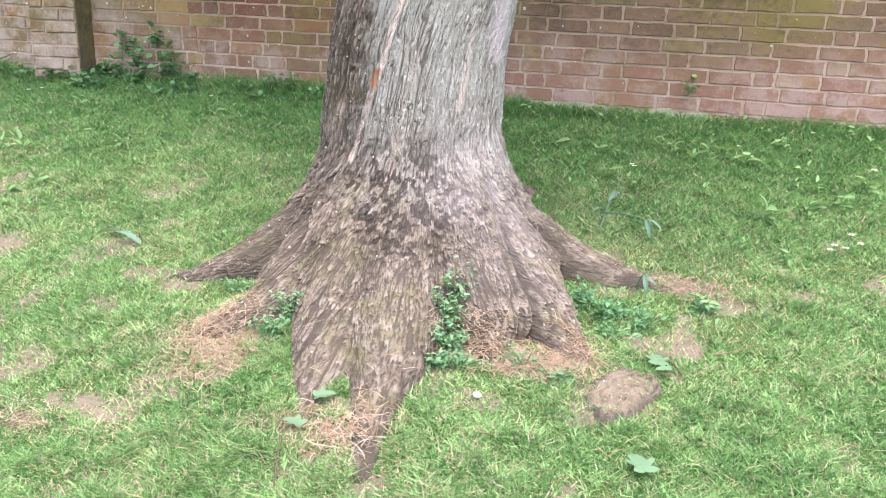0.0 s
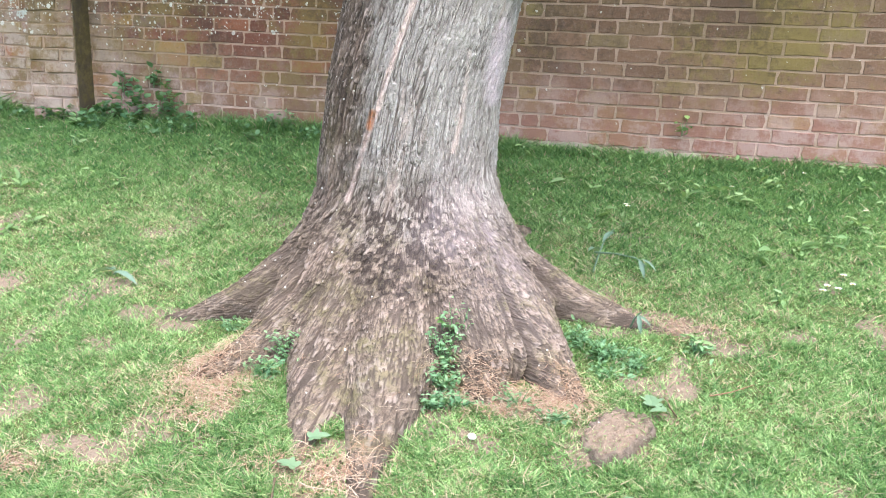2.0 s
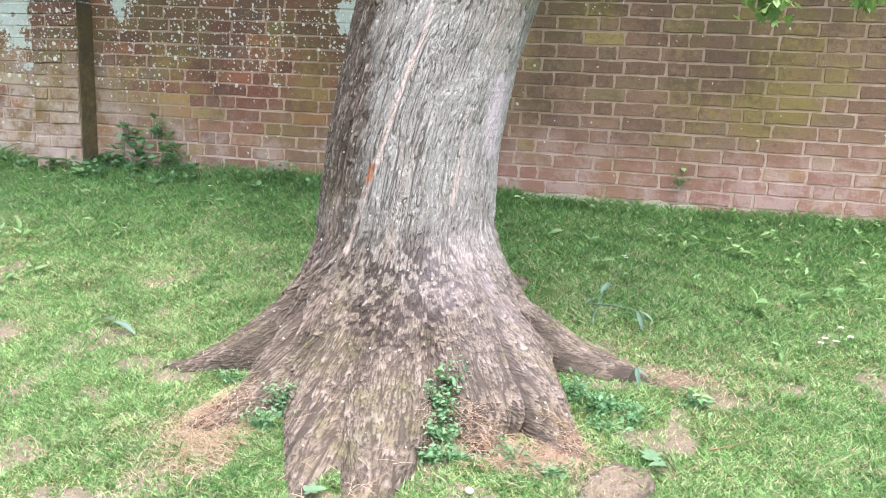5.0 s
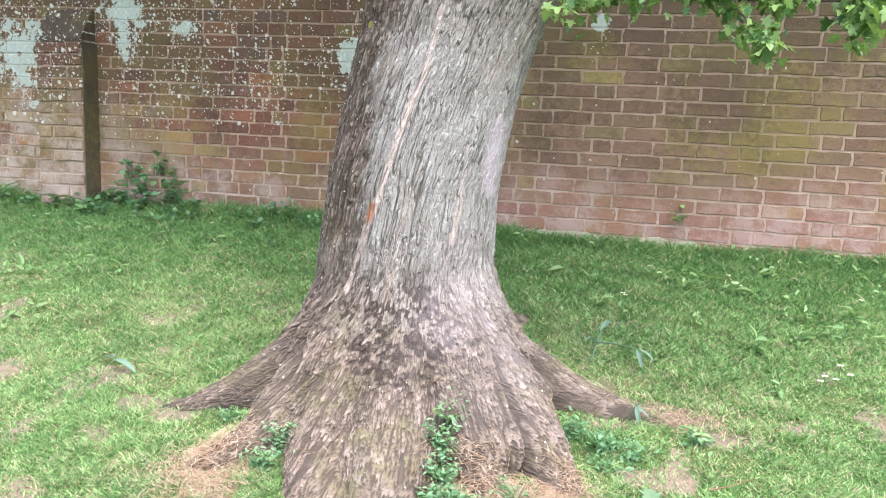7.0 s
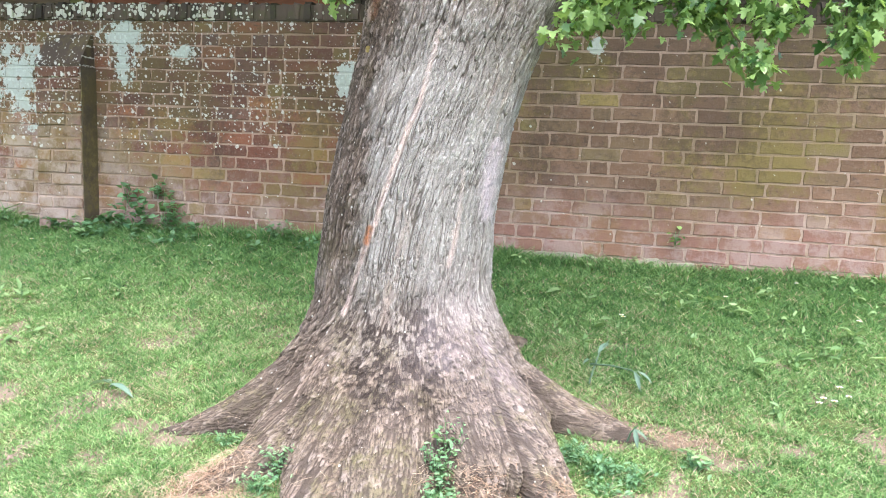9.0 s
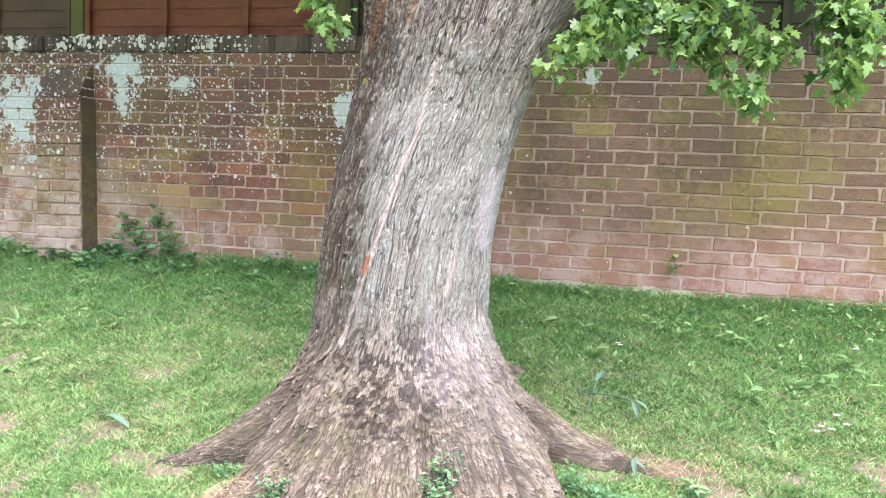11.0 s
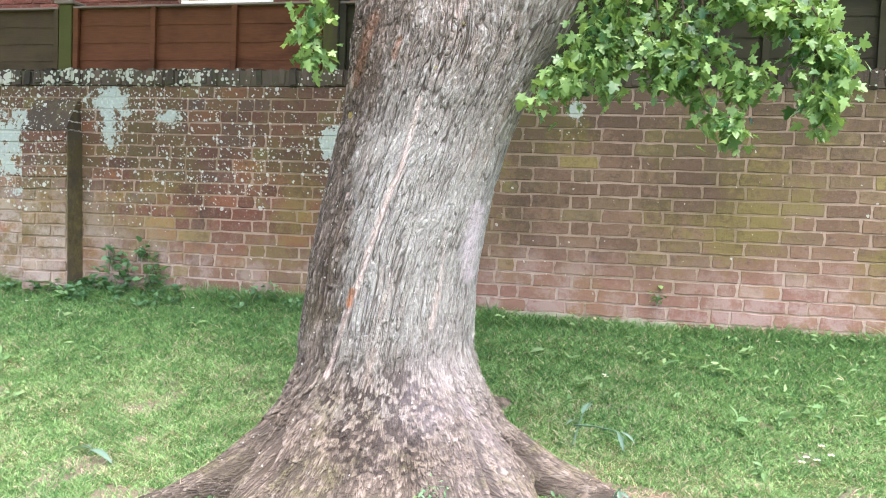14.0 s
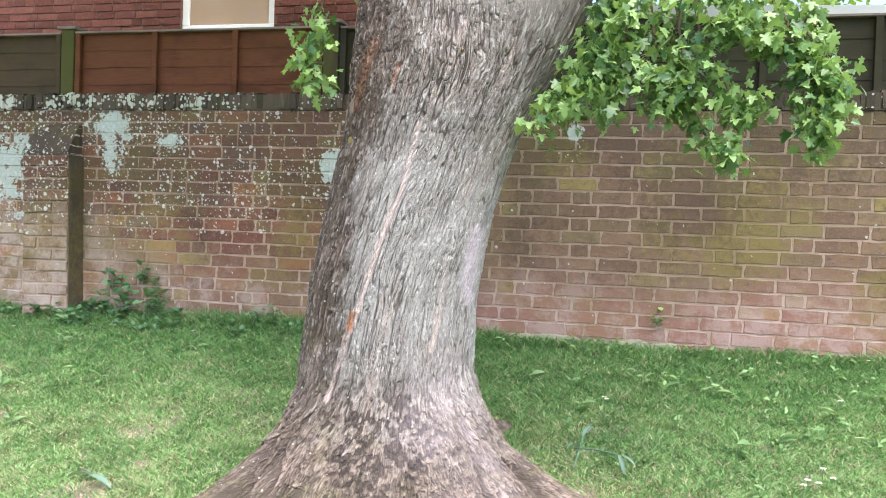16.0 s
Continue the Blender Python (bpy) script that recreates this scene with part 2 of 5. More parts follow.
def mortar_material():
    m, nt, b = material("mortar")
    p = position(nt)
    x, y, z = axes(nt, p)
    n1, n2 = fuzz(nt, p, 7, 5, 0.65), fuzz(nt, p, 120, 3)
    col = mix(nt, n1, mix(nt, span(nt, x, -1.2, 0.2), (0.25, 0.160, 0.115), (0.28, 0.195, 0.148)), mix(nt, span(nt, x, -1.2, 0.2), (0.46, 0.33, 0.25), (0.45, 0.335, 0.26)))
    col = mix(nt, calc(nt, "MULTIPLY", span(nt, fuzz(nt, p, 1.8, 5, 0.65), 0.42, 0.60), 0.62), col, (0.21, 0.16, 0.09))
    col = mix(nt, 0.28, col, weathering(nt, p, col))
    foot = calc(nt, "SUBTRACT", 1.0, span(nt, calc(nt, "MULTIPLY_ADD", fuzz(nt, p, 1.6, 3), 0.5, z), 0.28, 0.72))
    col = mix(nt, calc(nt, "MULTIPLY", foot, span(nt, fuzz(nt, p, 6, 4, 0.7), 0.35, 0.6)), col, (0.46, 0.35, 0.295))
    col = lichen(nt, p, col)
    finish(nt, b, col, 0.95, 0.1)
    bump(nt, b, calc(nt, "ADD", n1, n2), 0.7, 0.006)
    return m


def coping_material():
    m, nt, b = material("coping_brick")
    p, r = position(nt), island(nt)
    n1 = fuzz(nt, p, 14, 5, 0.65)
    col = ramp(nt, r, [(0, (0.040, 0.034, 0.026)), (0.5, (0.075, 0.060, 0.045)), (1, (0.115, 0.085, 0.064))])
    col = mix(nt, calc(nt, "MULTIPLY", span(nt, n1, 0.48, 0.66), 0.4), col, (0.07, 0.080, 0.028))
    d, c = cells(nt, p, 34)
    x, y, z = axes(nt, p)
    area = calc(nt, "SUBTRACT", 1.3, calc(nt, "MULTIPLY", span(nt, x, -3.2, -0.9), 0.65))
    s = calc(nt, "LESS_THAN", d, calc(nt, "MULTIPLY", area, calc(nt, "MULTIPLY", span(nt, fuzz(nt, p, 4, 4), 0.36, 0.70), 0.56)))
    col = mix(nt, calc(nt, "MULTIPLY", s, 0.8), col, (0.55, 0.55, 0.45))
    finish(nt, b, col, 0.95, 0.15)
    bump(nt, b, calc(nt, "ADD", n1, fuzz(nt, p, 110, 3)), 0.7, 0.008)
    return m


def soil_material():
    m, nt, b = material("soil")
    p = position(nt)
    n1, n2, n3 = fuzz(nt, p, 2.2, 5, 0.6), fuzz(nt, p, 24, 5, 0.7), fuzz(nt, p, 150, 3)
    earth = mix(nt, n2, (0.13, 0.092, 0.075), (0.36, 0.27, 0.22))
    earth = mix(nt, calc(nt, "MULTIPLY", span(nt, n1, 0.30, 0.52), 0.35), earth, mix(nt, n3, (0.10, 0.085, 0.045), (0.30, 0.24, 0.16)))
    thatch = mix(nt, n3, mix(nt, n2, (0.045, 0.060, 0.020), (0.10, 0.115, 0.042)), mix(nt, n2, (0.09, 0.125, 0.042), (0.21, 0.215, 0.095)))
    rag = calc(nt, "ADD", attribute(nt, "bare"), calc(nt, "MULTIPLY", calc(nt, "SUBTRACT", n2, 0.5), 0.7))
    finish(nt, b, mix(nt, span(nt, rag, 0.12, 0.5), thatch, earth), 1.0, 0.1)
    bump(nt, b, calc(nt, "ADD", n2, n3), 0.8, 0.01)
    return m


def blade_material(name, dark, mid_green, light, dry, dry_amount):
    m, nt, b = material(name)
    p, r = position(nt), island(nt)
    tone = calc(nt, "ADD", calc(nt, "MULTIPLY", span(nt, fuzz(nt, p, 4.5, 4, 0.7), 0.3, 0.7), 0.28), calc(nt, "MULTIPLY", r, 0.72))
    # Shade near the wall painted into blade colour; fewer dry blades there too.
    wall_shade_lush = span(nt, axes(nt, p)[1], 3.0, 4.2)
    tone = calc(nt, "MULTIPLY", tone, calc(nt, "MULTIPLY_ADD", wall_shade_lush, -0.32, 1.0))
    col = ramp(nt, tone, [(0.0, dark), (0.5, mid_green), (1.0, light)])
    patch = span(nt, fuzz(nt, p, 2.3, 4, 0.65), 0.46, 0.70)
    r2 = calc(nt, "FRACT", calc(nt, "MULTIPLY", r, 17.3))
    patch = calc(nt, "MULTIPLY", patch, calc(nt, "MULTIPLY_ADD", wall_shade_lush, -0.6, 1.0))
    d = calc(nt, "LESS_THAN", r2, calc(nt, "ADD", calc(nt, "MULTIPLY", patch, dry_amount), calc(nt, "MULTIPLY_ADD", wall_shade_lush, dry_amount * -0.22, dry_amount * 0.35)))
    col = mix(nt, d, col, dry)
    finish(nt, b, col, 0.5, 0.4)
    tr = nt.nodes.new("ShaderNodeBsdfTranslucent")
    put(nt, tr.inputs["Color"], col)
    mx = nt.nodes.new("ShaderNodeMixShader")
    mx.inputs[0].default_value = 0.4
    out = nt.nodes["Material Output"]
    nt.links.new(b.outputs[0], mx.inputs[1])
    nt.links.new(tr.outputs[0], mx.inputs[2])
    nt.links.new(mx.outputs[0], out.inputs["Surface"])
    return m


def straw_material():
    m, nt, b = material("straw")
    r = island(nt)
    finish(nt, b, ramp(nt, r, [(0, (0.25, 0.14, 0.085)), (0.35, (0.38, 0.25, 0.165)), (0.7, (0.50, 0.38, 0.27)), (0.9, (0.60, 0.50, 0.38)), (1, (0.36, 0.18, 0.10))]), 0.75, 0.2)
    return m


def bark_material():
    m, nt, b = material("bark")
    p = position(nt)
    x, y, z = axes(nt, p)
    gn = nt.nodes.new("ShaderNodeAttribute")
    gn.attribute_name = "grain"
    g = gn.outputs["Vector"]
    cleft, scale, side = attribute(nt, "cleft"), attribute(nt, "scale"), attribute(nt, "west")
    slow, mid = fuzz(nt, p, 3.5, 5, 0.6), fuzz(nt, g, 34, 4, 0.65, (1, 1, 0.35))
    fine, grit = fuzz(nt, g, 120, 4, 0.7, (1, 1, 0.4)), fuzz(nt, p, 230, 4, 0.7)
    tone = calc(nt, "ADD", calc(nt, "ADD", calc(nt, "MULTIPLY", mid, 0.30), calc(nt, "MULTIPLY", fine, 0.34)), calc(nt, "MULTIPLY", grit, 0.36))
    t = span(nt, tone, 0.37, 0.65)
    grey = mix(nt, t, (0.272, 0.251, 0.234), (0.480, 0.448, 0.418))
    old = mix(nt, t, (0.165, 0.142, 0.122), (0.375, 0.328, 0.287))
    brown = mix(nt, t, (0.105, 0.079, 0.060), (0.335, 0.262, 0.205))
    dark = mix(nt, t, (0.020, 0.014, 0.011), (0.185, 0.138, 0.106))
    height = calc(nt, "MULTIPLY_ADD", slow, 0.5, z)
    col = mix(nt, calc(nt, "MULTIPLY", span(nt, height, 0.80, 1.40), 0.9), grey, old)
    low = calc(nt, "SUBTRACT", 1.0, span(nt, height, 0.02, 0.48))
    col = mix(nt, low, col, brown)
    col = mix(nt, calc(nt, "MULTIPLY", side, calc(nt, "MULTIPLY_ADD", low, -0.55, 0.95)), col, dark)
    tan = span(nt, fuzz(nt, g, 12, 4, 0.6, (1, 1, 0.25)), 0.54, 0.70)
    col = mix(nt, calc(nt, "MULTIPLY", tan, 0.35), col, (0.47, 0.35, 0.29))
    moss = calc(nt, "MULTIPLY", calc(nt, "MAXIMUM", low, calc(nt, "MULTIPLY", side, 0.35)), span(nt, calc(nt, "ADD", calc(nt, "MULTIPLY", fuzz(nt, p, 6.5, 4, 0.6), 0.7), calc(nt, "MULTIPLY", fuzz(nt, p, 60, 4, 0.7), 0.3)), 0.50, 0.62))
    col = mix(nt, calc(nt, "MULTIPLY", moss, 0.5), col, (0.19, 0.175, 0.075))
    lift = calc(nt, "MULTIPLY", scale, calc(nt, "MULTIPLY_ADD", low, -0.10, 0.42))
    col = mix(nt, lift, col, mix(nt, calc(nt, "MAXIMUM", low, side), (0.68, 0.65, 0.62), (0.54, 0.45, 0.40)))
    # Furrow bark colour, with the shade inside clefts and root folds painted in.
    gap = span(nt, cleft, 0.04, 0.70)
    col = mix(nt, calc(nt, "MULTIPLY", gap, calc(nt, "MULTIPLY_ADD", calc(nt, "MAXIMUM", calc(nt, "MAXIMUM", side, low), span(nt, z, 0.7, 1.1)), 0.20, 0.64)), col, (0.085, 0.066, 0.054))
    # Near-black blotches gathered round the foot of the trunk.
    dark_blots = calc(nt, "MULTIPLY", attribute(nt, "dark_blots"), span(nt, calc(nt, "ADD", fine, calc(nt, "MULTIPLY", grit, 0.5)), 0.60, 0.76))
    col = mix(nt, calc(nt, "MULTIPLY", calc(nt, "MAXIMUM", dark_blots, calc(nt, "MULTIPLY", attribute(nt, "dark_blots"), 0.45)), 0.92), col, (0.042, 0.031, 0.026))
    d, c = cells(nt, p, 60)
    rr, gg, bb = axes(nt, c)
    fleck = calc(nt, "MULTIPLY", calc(nt, "LESS_THAN", d, calc(nt, "MULTIPLY", rr, 0.26)), calc(nt, "LESS_THAN", gg, calc(nt, "MULTIPLY_ADD", side, 0.24, 0.05)))
    col = mix(nt, calc(nt, "MULTIPLY", fleck, 0.8), col, (0.66, 0.65, 0.60))
    d, c = cells(nt, p, 26)
    rr, gg, bb = axes(nt, c)
    lich = calc(nt, "MULTIPLY", span(nt, calc(nt, "SUBTRACT", calc(nt, "MULTIPLY_ADD", grit, 0.5, 0.12), d), 0.0, 0.05), calc(nt, "LESS_THAN", gg, calc(nt, "MULTIPLY", span(nt, z, 0.5, 1.0), 0.05)))
    col = mix(nt, calc(nt, "MULTIPLY", lich, 0.6), col, (0.42, 0.33, 0.08))
    worn = calc(nt, "MULTIPLY_ADD", span(nt, tone, 0.42, 0.56), 0.55, 0.42)
    col = mix(nt, calc(nt, "MULTIPLY", attribute(nt, "scar"), worn), col, (0.68, 0.54, 0.49))
    col = mix(nt, calc(nt, "MULTIPLY", attribute(nt, "lilac"), worn), col, (0.66, 0.56, 0.60))
    col = mix(nt, calc(nt, "MULTIPLY", attribute(nt, "rust"), worn), col, (0.45, 0.18, 0.08))
    finish(nt, b, col, 0.92, 0.15)
    bump(nt, b, calc(nt, "ADD", calc(nt, "ADD", calc(nt, "MULTIPLY", fine, 1.0), calc(nt, "MULTIPLY", grit, 0.9)), calc(nt, "SUBTRACT", calc(nt, "MULTIPLY", mid, 0.8), calc(nt, "MULTIPLY", cleft, 0.6))), 0.9, 0.008)
    return m


def wood_material(name, lo, hi, green=0.0):
    m, nt, b = material(name)
    p, r = position(nt), island(nt)
    g = fuzz(nt, p, 9, 5, 0.6, (1.0, 12, 14), 0.6)
    st = fuzz(nt, p, 2.5, 4, 0.6, (1, 1, 2))
    col = mix(nt, g, lo, hi)
    col = mix(nt, calc(nt, "MULTIPLY", span(nt, st, 0.45, 0.7), 0.5), col, tuple(v * 0.5 for v in lo))
    if green:
        col = mix(nt, calc(nt, "MULTIPLY", span(nt, fuzz(nt, p, 5, 4, 0.6, (1, 1, 0.3)), 0.3, 0.55), green), col, (0.13, 0.15, 0.015))
    finish(nt, b, col, 0.8, 0.25)
    bump(nt, b, g, 0.4, 0.004)
    return m


def leaf_material(name, lo, hi, gloss=0.4):
    m, nt, b = material(name)
    p, r = position(nt), island(nt)
    col = mix(nt, r, lo, hi)
    col = mix(nt, calc(nt, "MULTIPLY", fuzz(nt, p, 60, 3), 0.4), col, tuple(v * 0.6 for v in lo))
    finish(nt, b, col, gloss, 0.45)
    tr = nt.nodes.new("ShaderNodeBsdfTranslucent")
    put(nt, tr.inputs["Color"], mix(nt, 0.5, col, (0.30, 0.42, 0.04)))
    mx = nt.nodes.new("ShaderNodeMixShader")
    mx.inputs[0].default_value = 0.4
    nt.links.new(b.outputs[0], mx.inputs[1])
    nt.links.new(tr.outputs[0], mx.inputs[2])
    nt.links.new(mx.outputs[0], nt.nodes["Material Output"].inputs["Surface"])
    return m


def plain_material(name, lo, hi, rough=0.6, scale=20, spec=0.3):
    m, nt, b = material(name)
    p = position(nt)
    n1 = fuzz(nt, p, scale, 5, 0.6)
    finish(nt, b, mix(nt, n1, lo, hi), rough, spec)
    bump(nt, b, n1, 0.2, 0.004)
    return m


def cement_material(name, lo, hi, rough, scale, crusts=True):
    m, nt, b = material(name)
    p = position(nt)
    n1 = fuzz(nt, p, scale, 5, 0.65)
    col = weathering(nt, p, mix(nt, n1, lo, hi))
    finish(nt, b, lichen(nt, p, col) if crusts else col, rough, 0.15)
    bump(nt, b, calc(nt, "ADD", n1, fuzz(nt, p, 90, 4)), 0.6, 0.008)
    return m


def glass_material():
    m, nt, b = material("window_glass")
    p = position(nt)
    finish(nt, b, mix(nt, fuzz(nt, p, 2, 3), (0.34, 0.24, 0.16), (0.46, 0.33, 0.23)), 0.08, 0.5)
    return m


BRICK, MORTAR, COPING, SOIL = brick_material(), mortar_material(), coping_material(), soil_material()
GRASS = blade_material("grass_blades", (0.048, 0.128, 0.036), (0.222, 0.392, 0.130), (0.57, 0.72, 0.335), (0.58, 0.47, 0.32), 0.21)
STRAW, BARK = straw_material(), bark_material()
FENCE_RED = wood_material("fence_red", (0.090, 0.032, 0.013), (0.215, 0.080, 0.032))
FENCE_DARK = wood_material("fence_dark", (0.022, 0.018, 0.013), (0.05, 0.038, 0.028), 0.1)
FENCE_BROWN = wood_material("fence_brown", (0.048, 0.029, 0.016), (0.108, 0.066, 0.036), 0.08)
FENCE_CAP = wood_material("fence_cap", (0.20, 0.15, 0.12), (0.38, 0.30, 0.25))
FENCE_POST = wood_material("fence_post", (0.045, 0.032, 0.02), (0.08, 0.056, 0.034), 0.42)
LEAF = leaf_material("maple_leaf", (0.030, 0.105, 0.035), (0.46, 0.65, 0.23), 0.28)
WEED = leaf_material("weed_leaf", (0.06, 0.155, 0.075), (0.235, 0.42, 0.215), 0.5)
ROOT_WEED = leaf_material("root_weed_leaf", (0.12, 0.27, 0.14), (0.34, 0.56, 0.30), 0.5)
TWIG = plain_material("twig_bark", (0.09, 0.06, 0.04), (0.16, 0.11, 0.07), 0.8, 40)
UPVC = plain_material("white_frame", (0.74, 0.74, 0.72), (0.82, 0.82, 0.80), 0.35, 5)
GLASS = glass_material()
TILE = plain_material("roof_tile", (0.12, 0.065, 0.05), (0.22, 0.11, 0.08), 0.85, 14)
CEMENT = cement_material("cement", (0.05, 0.038, 0.028), (0.11, 0.08, 0.06), 0.95, 12)
# Dark colour for the shaded side of the pier, with algae over it.
PIER_SHADE = cement_material("pier_side_shade", (0.060, 0.050, 0.034), (0.135, 0.108, 0.076), 0.95, 11, False)
PALE_CEMENT = plain_material("pale_cement", (0.20, 0.20, 0.14), (0.42, 0.37, 0.29), 0.95, 26, 0.1)
BLUE_LEAF = leaf_material("blue_green_leaf", (0.16, 0.26, 0.20), (0.24, 0.36, 0.28), 0.5)
PALE_LEAF = leaf_material("pale_leaf", (0.20, 0.33, 0.19), (0.27, 0.40, 0.24), 0.5)
LAWN_WEED = leaf_material("lawn_weed_leaf", (0.20, 0.35, 0.14), (0.40, 0.57, 0.27), 0.45)
HEDGE = leaf_material("far_leaf", (0.10, 0.19, 0.03), (0.24, 0.36, 0.06), 0.6)
YOLK = plain_material("daisy_centre", (0.55, 0.38, 0.03), (0.65, 0.45, 0.05), 0.7, 90)
PETAL = plain_material("petal", (0.78, 0.78, 0.74), (0.85, 0.85, 0.82), 0.6, 60)
STONE = plain_material("pebble_stone", (0.62, 0.60, 0.58), (0.75, 0.73, 0.72), 0.7, 50)

# ---- ground ----
BARE = [(-0.85, 1.93, 0.14, 0.13), (-0.80, 1.80, 0.10, 0.08), (0.02, 2.08, 0.22, 0.08), (0.20, 2.12, 0.10, 0.06), (-1.0, 1.56, 0.20, 0.06), (-1.2, 1.45, 0.12, 0.05), (0.55, 2.62, 0.18, 0.06), (0.38, 1.98, 0.12, 0.14), (-0.3, 1.62, 0.10, 0.10), (-0.2, 1.46, 0.08, 0.10), (-0.45, 1.62, 0.14, 0.08), (-1.15, 2.2, 0.12, 0.06), (0.5, 2.11, 0.06, 0.03), (-0.75, 1.68, 0.10, 0.06), (-0.86, 1.67, 0.12, 0.05)]


def bareness(x, y):
    b = np.zeros(x.shape)
    for cx, cy, rx, ry in BARE:
        d = ((x - cx) / rx) ** 2 + ((y - cy) / ry) ** 2
        b = np.maximum(b, np.clip(1.5 - d - 0.9 * vnoise(x * 17, y * 17, 2.0), 0, 1))
    small = np.clip((vnoise(x * 7.5, y * 7.5, 8.0) - 0.66) * 5, 0, 0.85)
    reach = np.clip((6.5 - np.abs(x + 0.5)) / 2, 0, 1) * np.clip((y + 4.2) / 1.5, 0, 1)
    return np.maximum(b, small * np.clip((4.3 - y) / 1.6, 0.25, 1) * reach)


def make_ground():
    xs = np.unique(np.r_[np.linspace(-400, -9, 14), np.linspace(-9, -4.6, 40), np.linspace(-4.6, 3.2, 391), np.linspace(3.2, 7, 40), np.linspace(7, 400, 14)])
    ys = np.unique(np.r_[np.linspace(-400, -4, 12), np.linspace(-4, 0.9, 60), np.linspace(0.9, 4.52, 182), np.linspace(4.52, 600, 16)])
    gx, gy = np.meshgrid(xs, ys, indexing="ij")
    bare = bareness(gx, gy)
    gz = ground_z(gx, gy) + 0.010 * (vnoise(gx * 21, gy * 21) - 0.5) * (np.abs(gy) < 4.6)
    v = np.stack([gx, gy, gz], -1).reshape(-1, 3)
    i, j = np.meshgrid(np.arange(len(xs) - 1), np.arange(len(ys) - 1), indexing="ij")
    a = (i * len(ys) + j).ravel()
    q = np.stack([a, a + len(ys), a + len(ys) + 1, a + 1], 1)
    me = big_mesh("ground", v, [q], SOIL, True)
    at = me.attributes.new("bare", "FLOAT", "POINT")
    at.data.foreach_set("value", bare.astype(np.float32).ravel())
    return tagged(new("ground", me), "sloping bank of brown soil under patchy mown grass", "ground", kind="structure")


make_ground()

# ---- tree ----
# trunk: x, y, z, radius
TRUNK = [(-0.51, 2.76, -0.75, 0.33), (-0.507, 2.76, 0.0, 0.322), (-0.482, 2.75, 0.35, 0.310), (-0.418, 2.75, 0.7, 0.303), (-0.358, 2.76, 0.95, 0.305), (-0.315, 2.77, 1.15, 0.312)]
BOUGHS = [
    [(-0.38, 2.76, 1.0, 0.28), (-0.37, 2.78, 1.45, 0.27), (-0.40, 2.80, 2.3, 0.25), (-0.5, 2.9, 3.4, 0.2)],
    [(-0.31, 2.77, 1.05, 0.28), (-0.145, 2.79, 1.33, 0.285), (-0.045, 2.80, 1.55, 0.288), (0.03, 2.83, 1.9, 0.24), (0.5, 2.9, 2.7, 0.18), (1.1, 3.0, 3.5, 0.14)],
]
ROOTS = [
    [(-0.60, 2.72, -0.14, 0.215), (-0.79, 2.55, -0.345, 0.155), (-0.96, 2.40, -0.450, 0.112), (-1.12, 2.30, -0.495, 0.066), (-1.30, 2.20, -0.50, 0.02)],
    [(-0.60, 2.60, -0.19, 0.20), (-0.71, 2.34, -0.41, 0.14), (-0.79, 2.14, -0.51, 0.10), (-0.90, 1.98, -0.56, 0.06), (-0.98, 1.90, -0.58, 0.02)],
    [(-0.56, 2.66, -0.17, 0.22), (-0.56, 2.33, -0.40, 0.165), (-0.54, 2.08, -0.525, 0.125), (-0.50, 1.88, -0.585, 0.08), (-0.44, 1.66, -0.62, 0.035)],
    [(-0.45, 2.64, -0.16, 0.22), (-0.38, 2.30, -0.40, 0.165), (-0.32, 2.06, -0.515, 0.14), (-0.285, 1.84, -0.575, 0.095), (-0.25, 1.64, -0.60, 0.05), (-0.215, 1.48, -0.64, 0.030), (-0.20, 1.42, -0.66, 0.018)],
    [(-0.37, 2.64, -0.17, 0.20), (-0.15, 2.40, -0.38, 0.135), (-0.07, 2.22, -0.475, 0.10), (-0.04, 2.09, -0.545, 0.05)],
    [(-0.35, 2.68, -0.16, 0.20), (-0.04, 2.48, -0.355, 0.14), (0.09, 2.31, -0.455, 0.105), (0.24, 2.15, -0.53, 0.04)],
    [(-0.34, 2.76, -0.10, 0.20), (-0.10, 2.72, -0.280, 0.118), (0.12, 2.68, -0.372, 0.089), (0.29, 2.65, -0.408, 0.066), (0.43, 2.61, -0.43, 0.035), (0.70, 2.63, -0.43, 0.012)],
    [(-0.40, 2.95, -0.15, 0.18), (-0.22, 3.2, -0.30, 0.10), (-0.08, 3.4, -0.30, 0.03)],
    [(-0.62, 2.95, -0.15, 0.18), (-0.8, 3.15, -0.32, 0.10), (-1.0, 3.35, -0.30, 0.03)],
]


def chain_distance(px, py, pz, chain):
    best = np.full(px.shape, 9.0)
    for (ax, ay, az, ar), (bx, by, bz, br) in zip(chain, chain[1:]):
        dx, dy, dz = bx - ax, by - ay, bz - az
        t = ((px - ax) * dx + (py - ay) * dy + (pz - az) * dz) / (dx * dx + dy * dy + dz * dz)
        t = np.clip(t, 0, 1)
        d = np.sqrt((px - ax - t * dx) ** 2 + (py - ay - t * dy) ** 2 + (pz - az - t * dz) ** 2) - (ar + t * (br - ar))
        best = np.minimum(best, d)
    return best


def soft_min(a, b, k):
    h = np.clip(0.5 + 0.5 * (b - a) / k, 0, 1)
    return b + (a - b) * h - k * h * (1 - h)


def tree_field(px, py, pz):
    d = chain_distance(px, py, pz, TRUNK)
    for limb in BOUGHS:
        d = soft_min(d, chain_distance(px, py, pz, limb), 0.06)
    for root in ROOTS:
        d = soft_min(d, chain_distance(px, py, pz, root), 0.075)
    return d


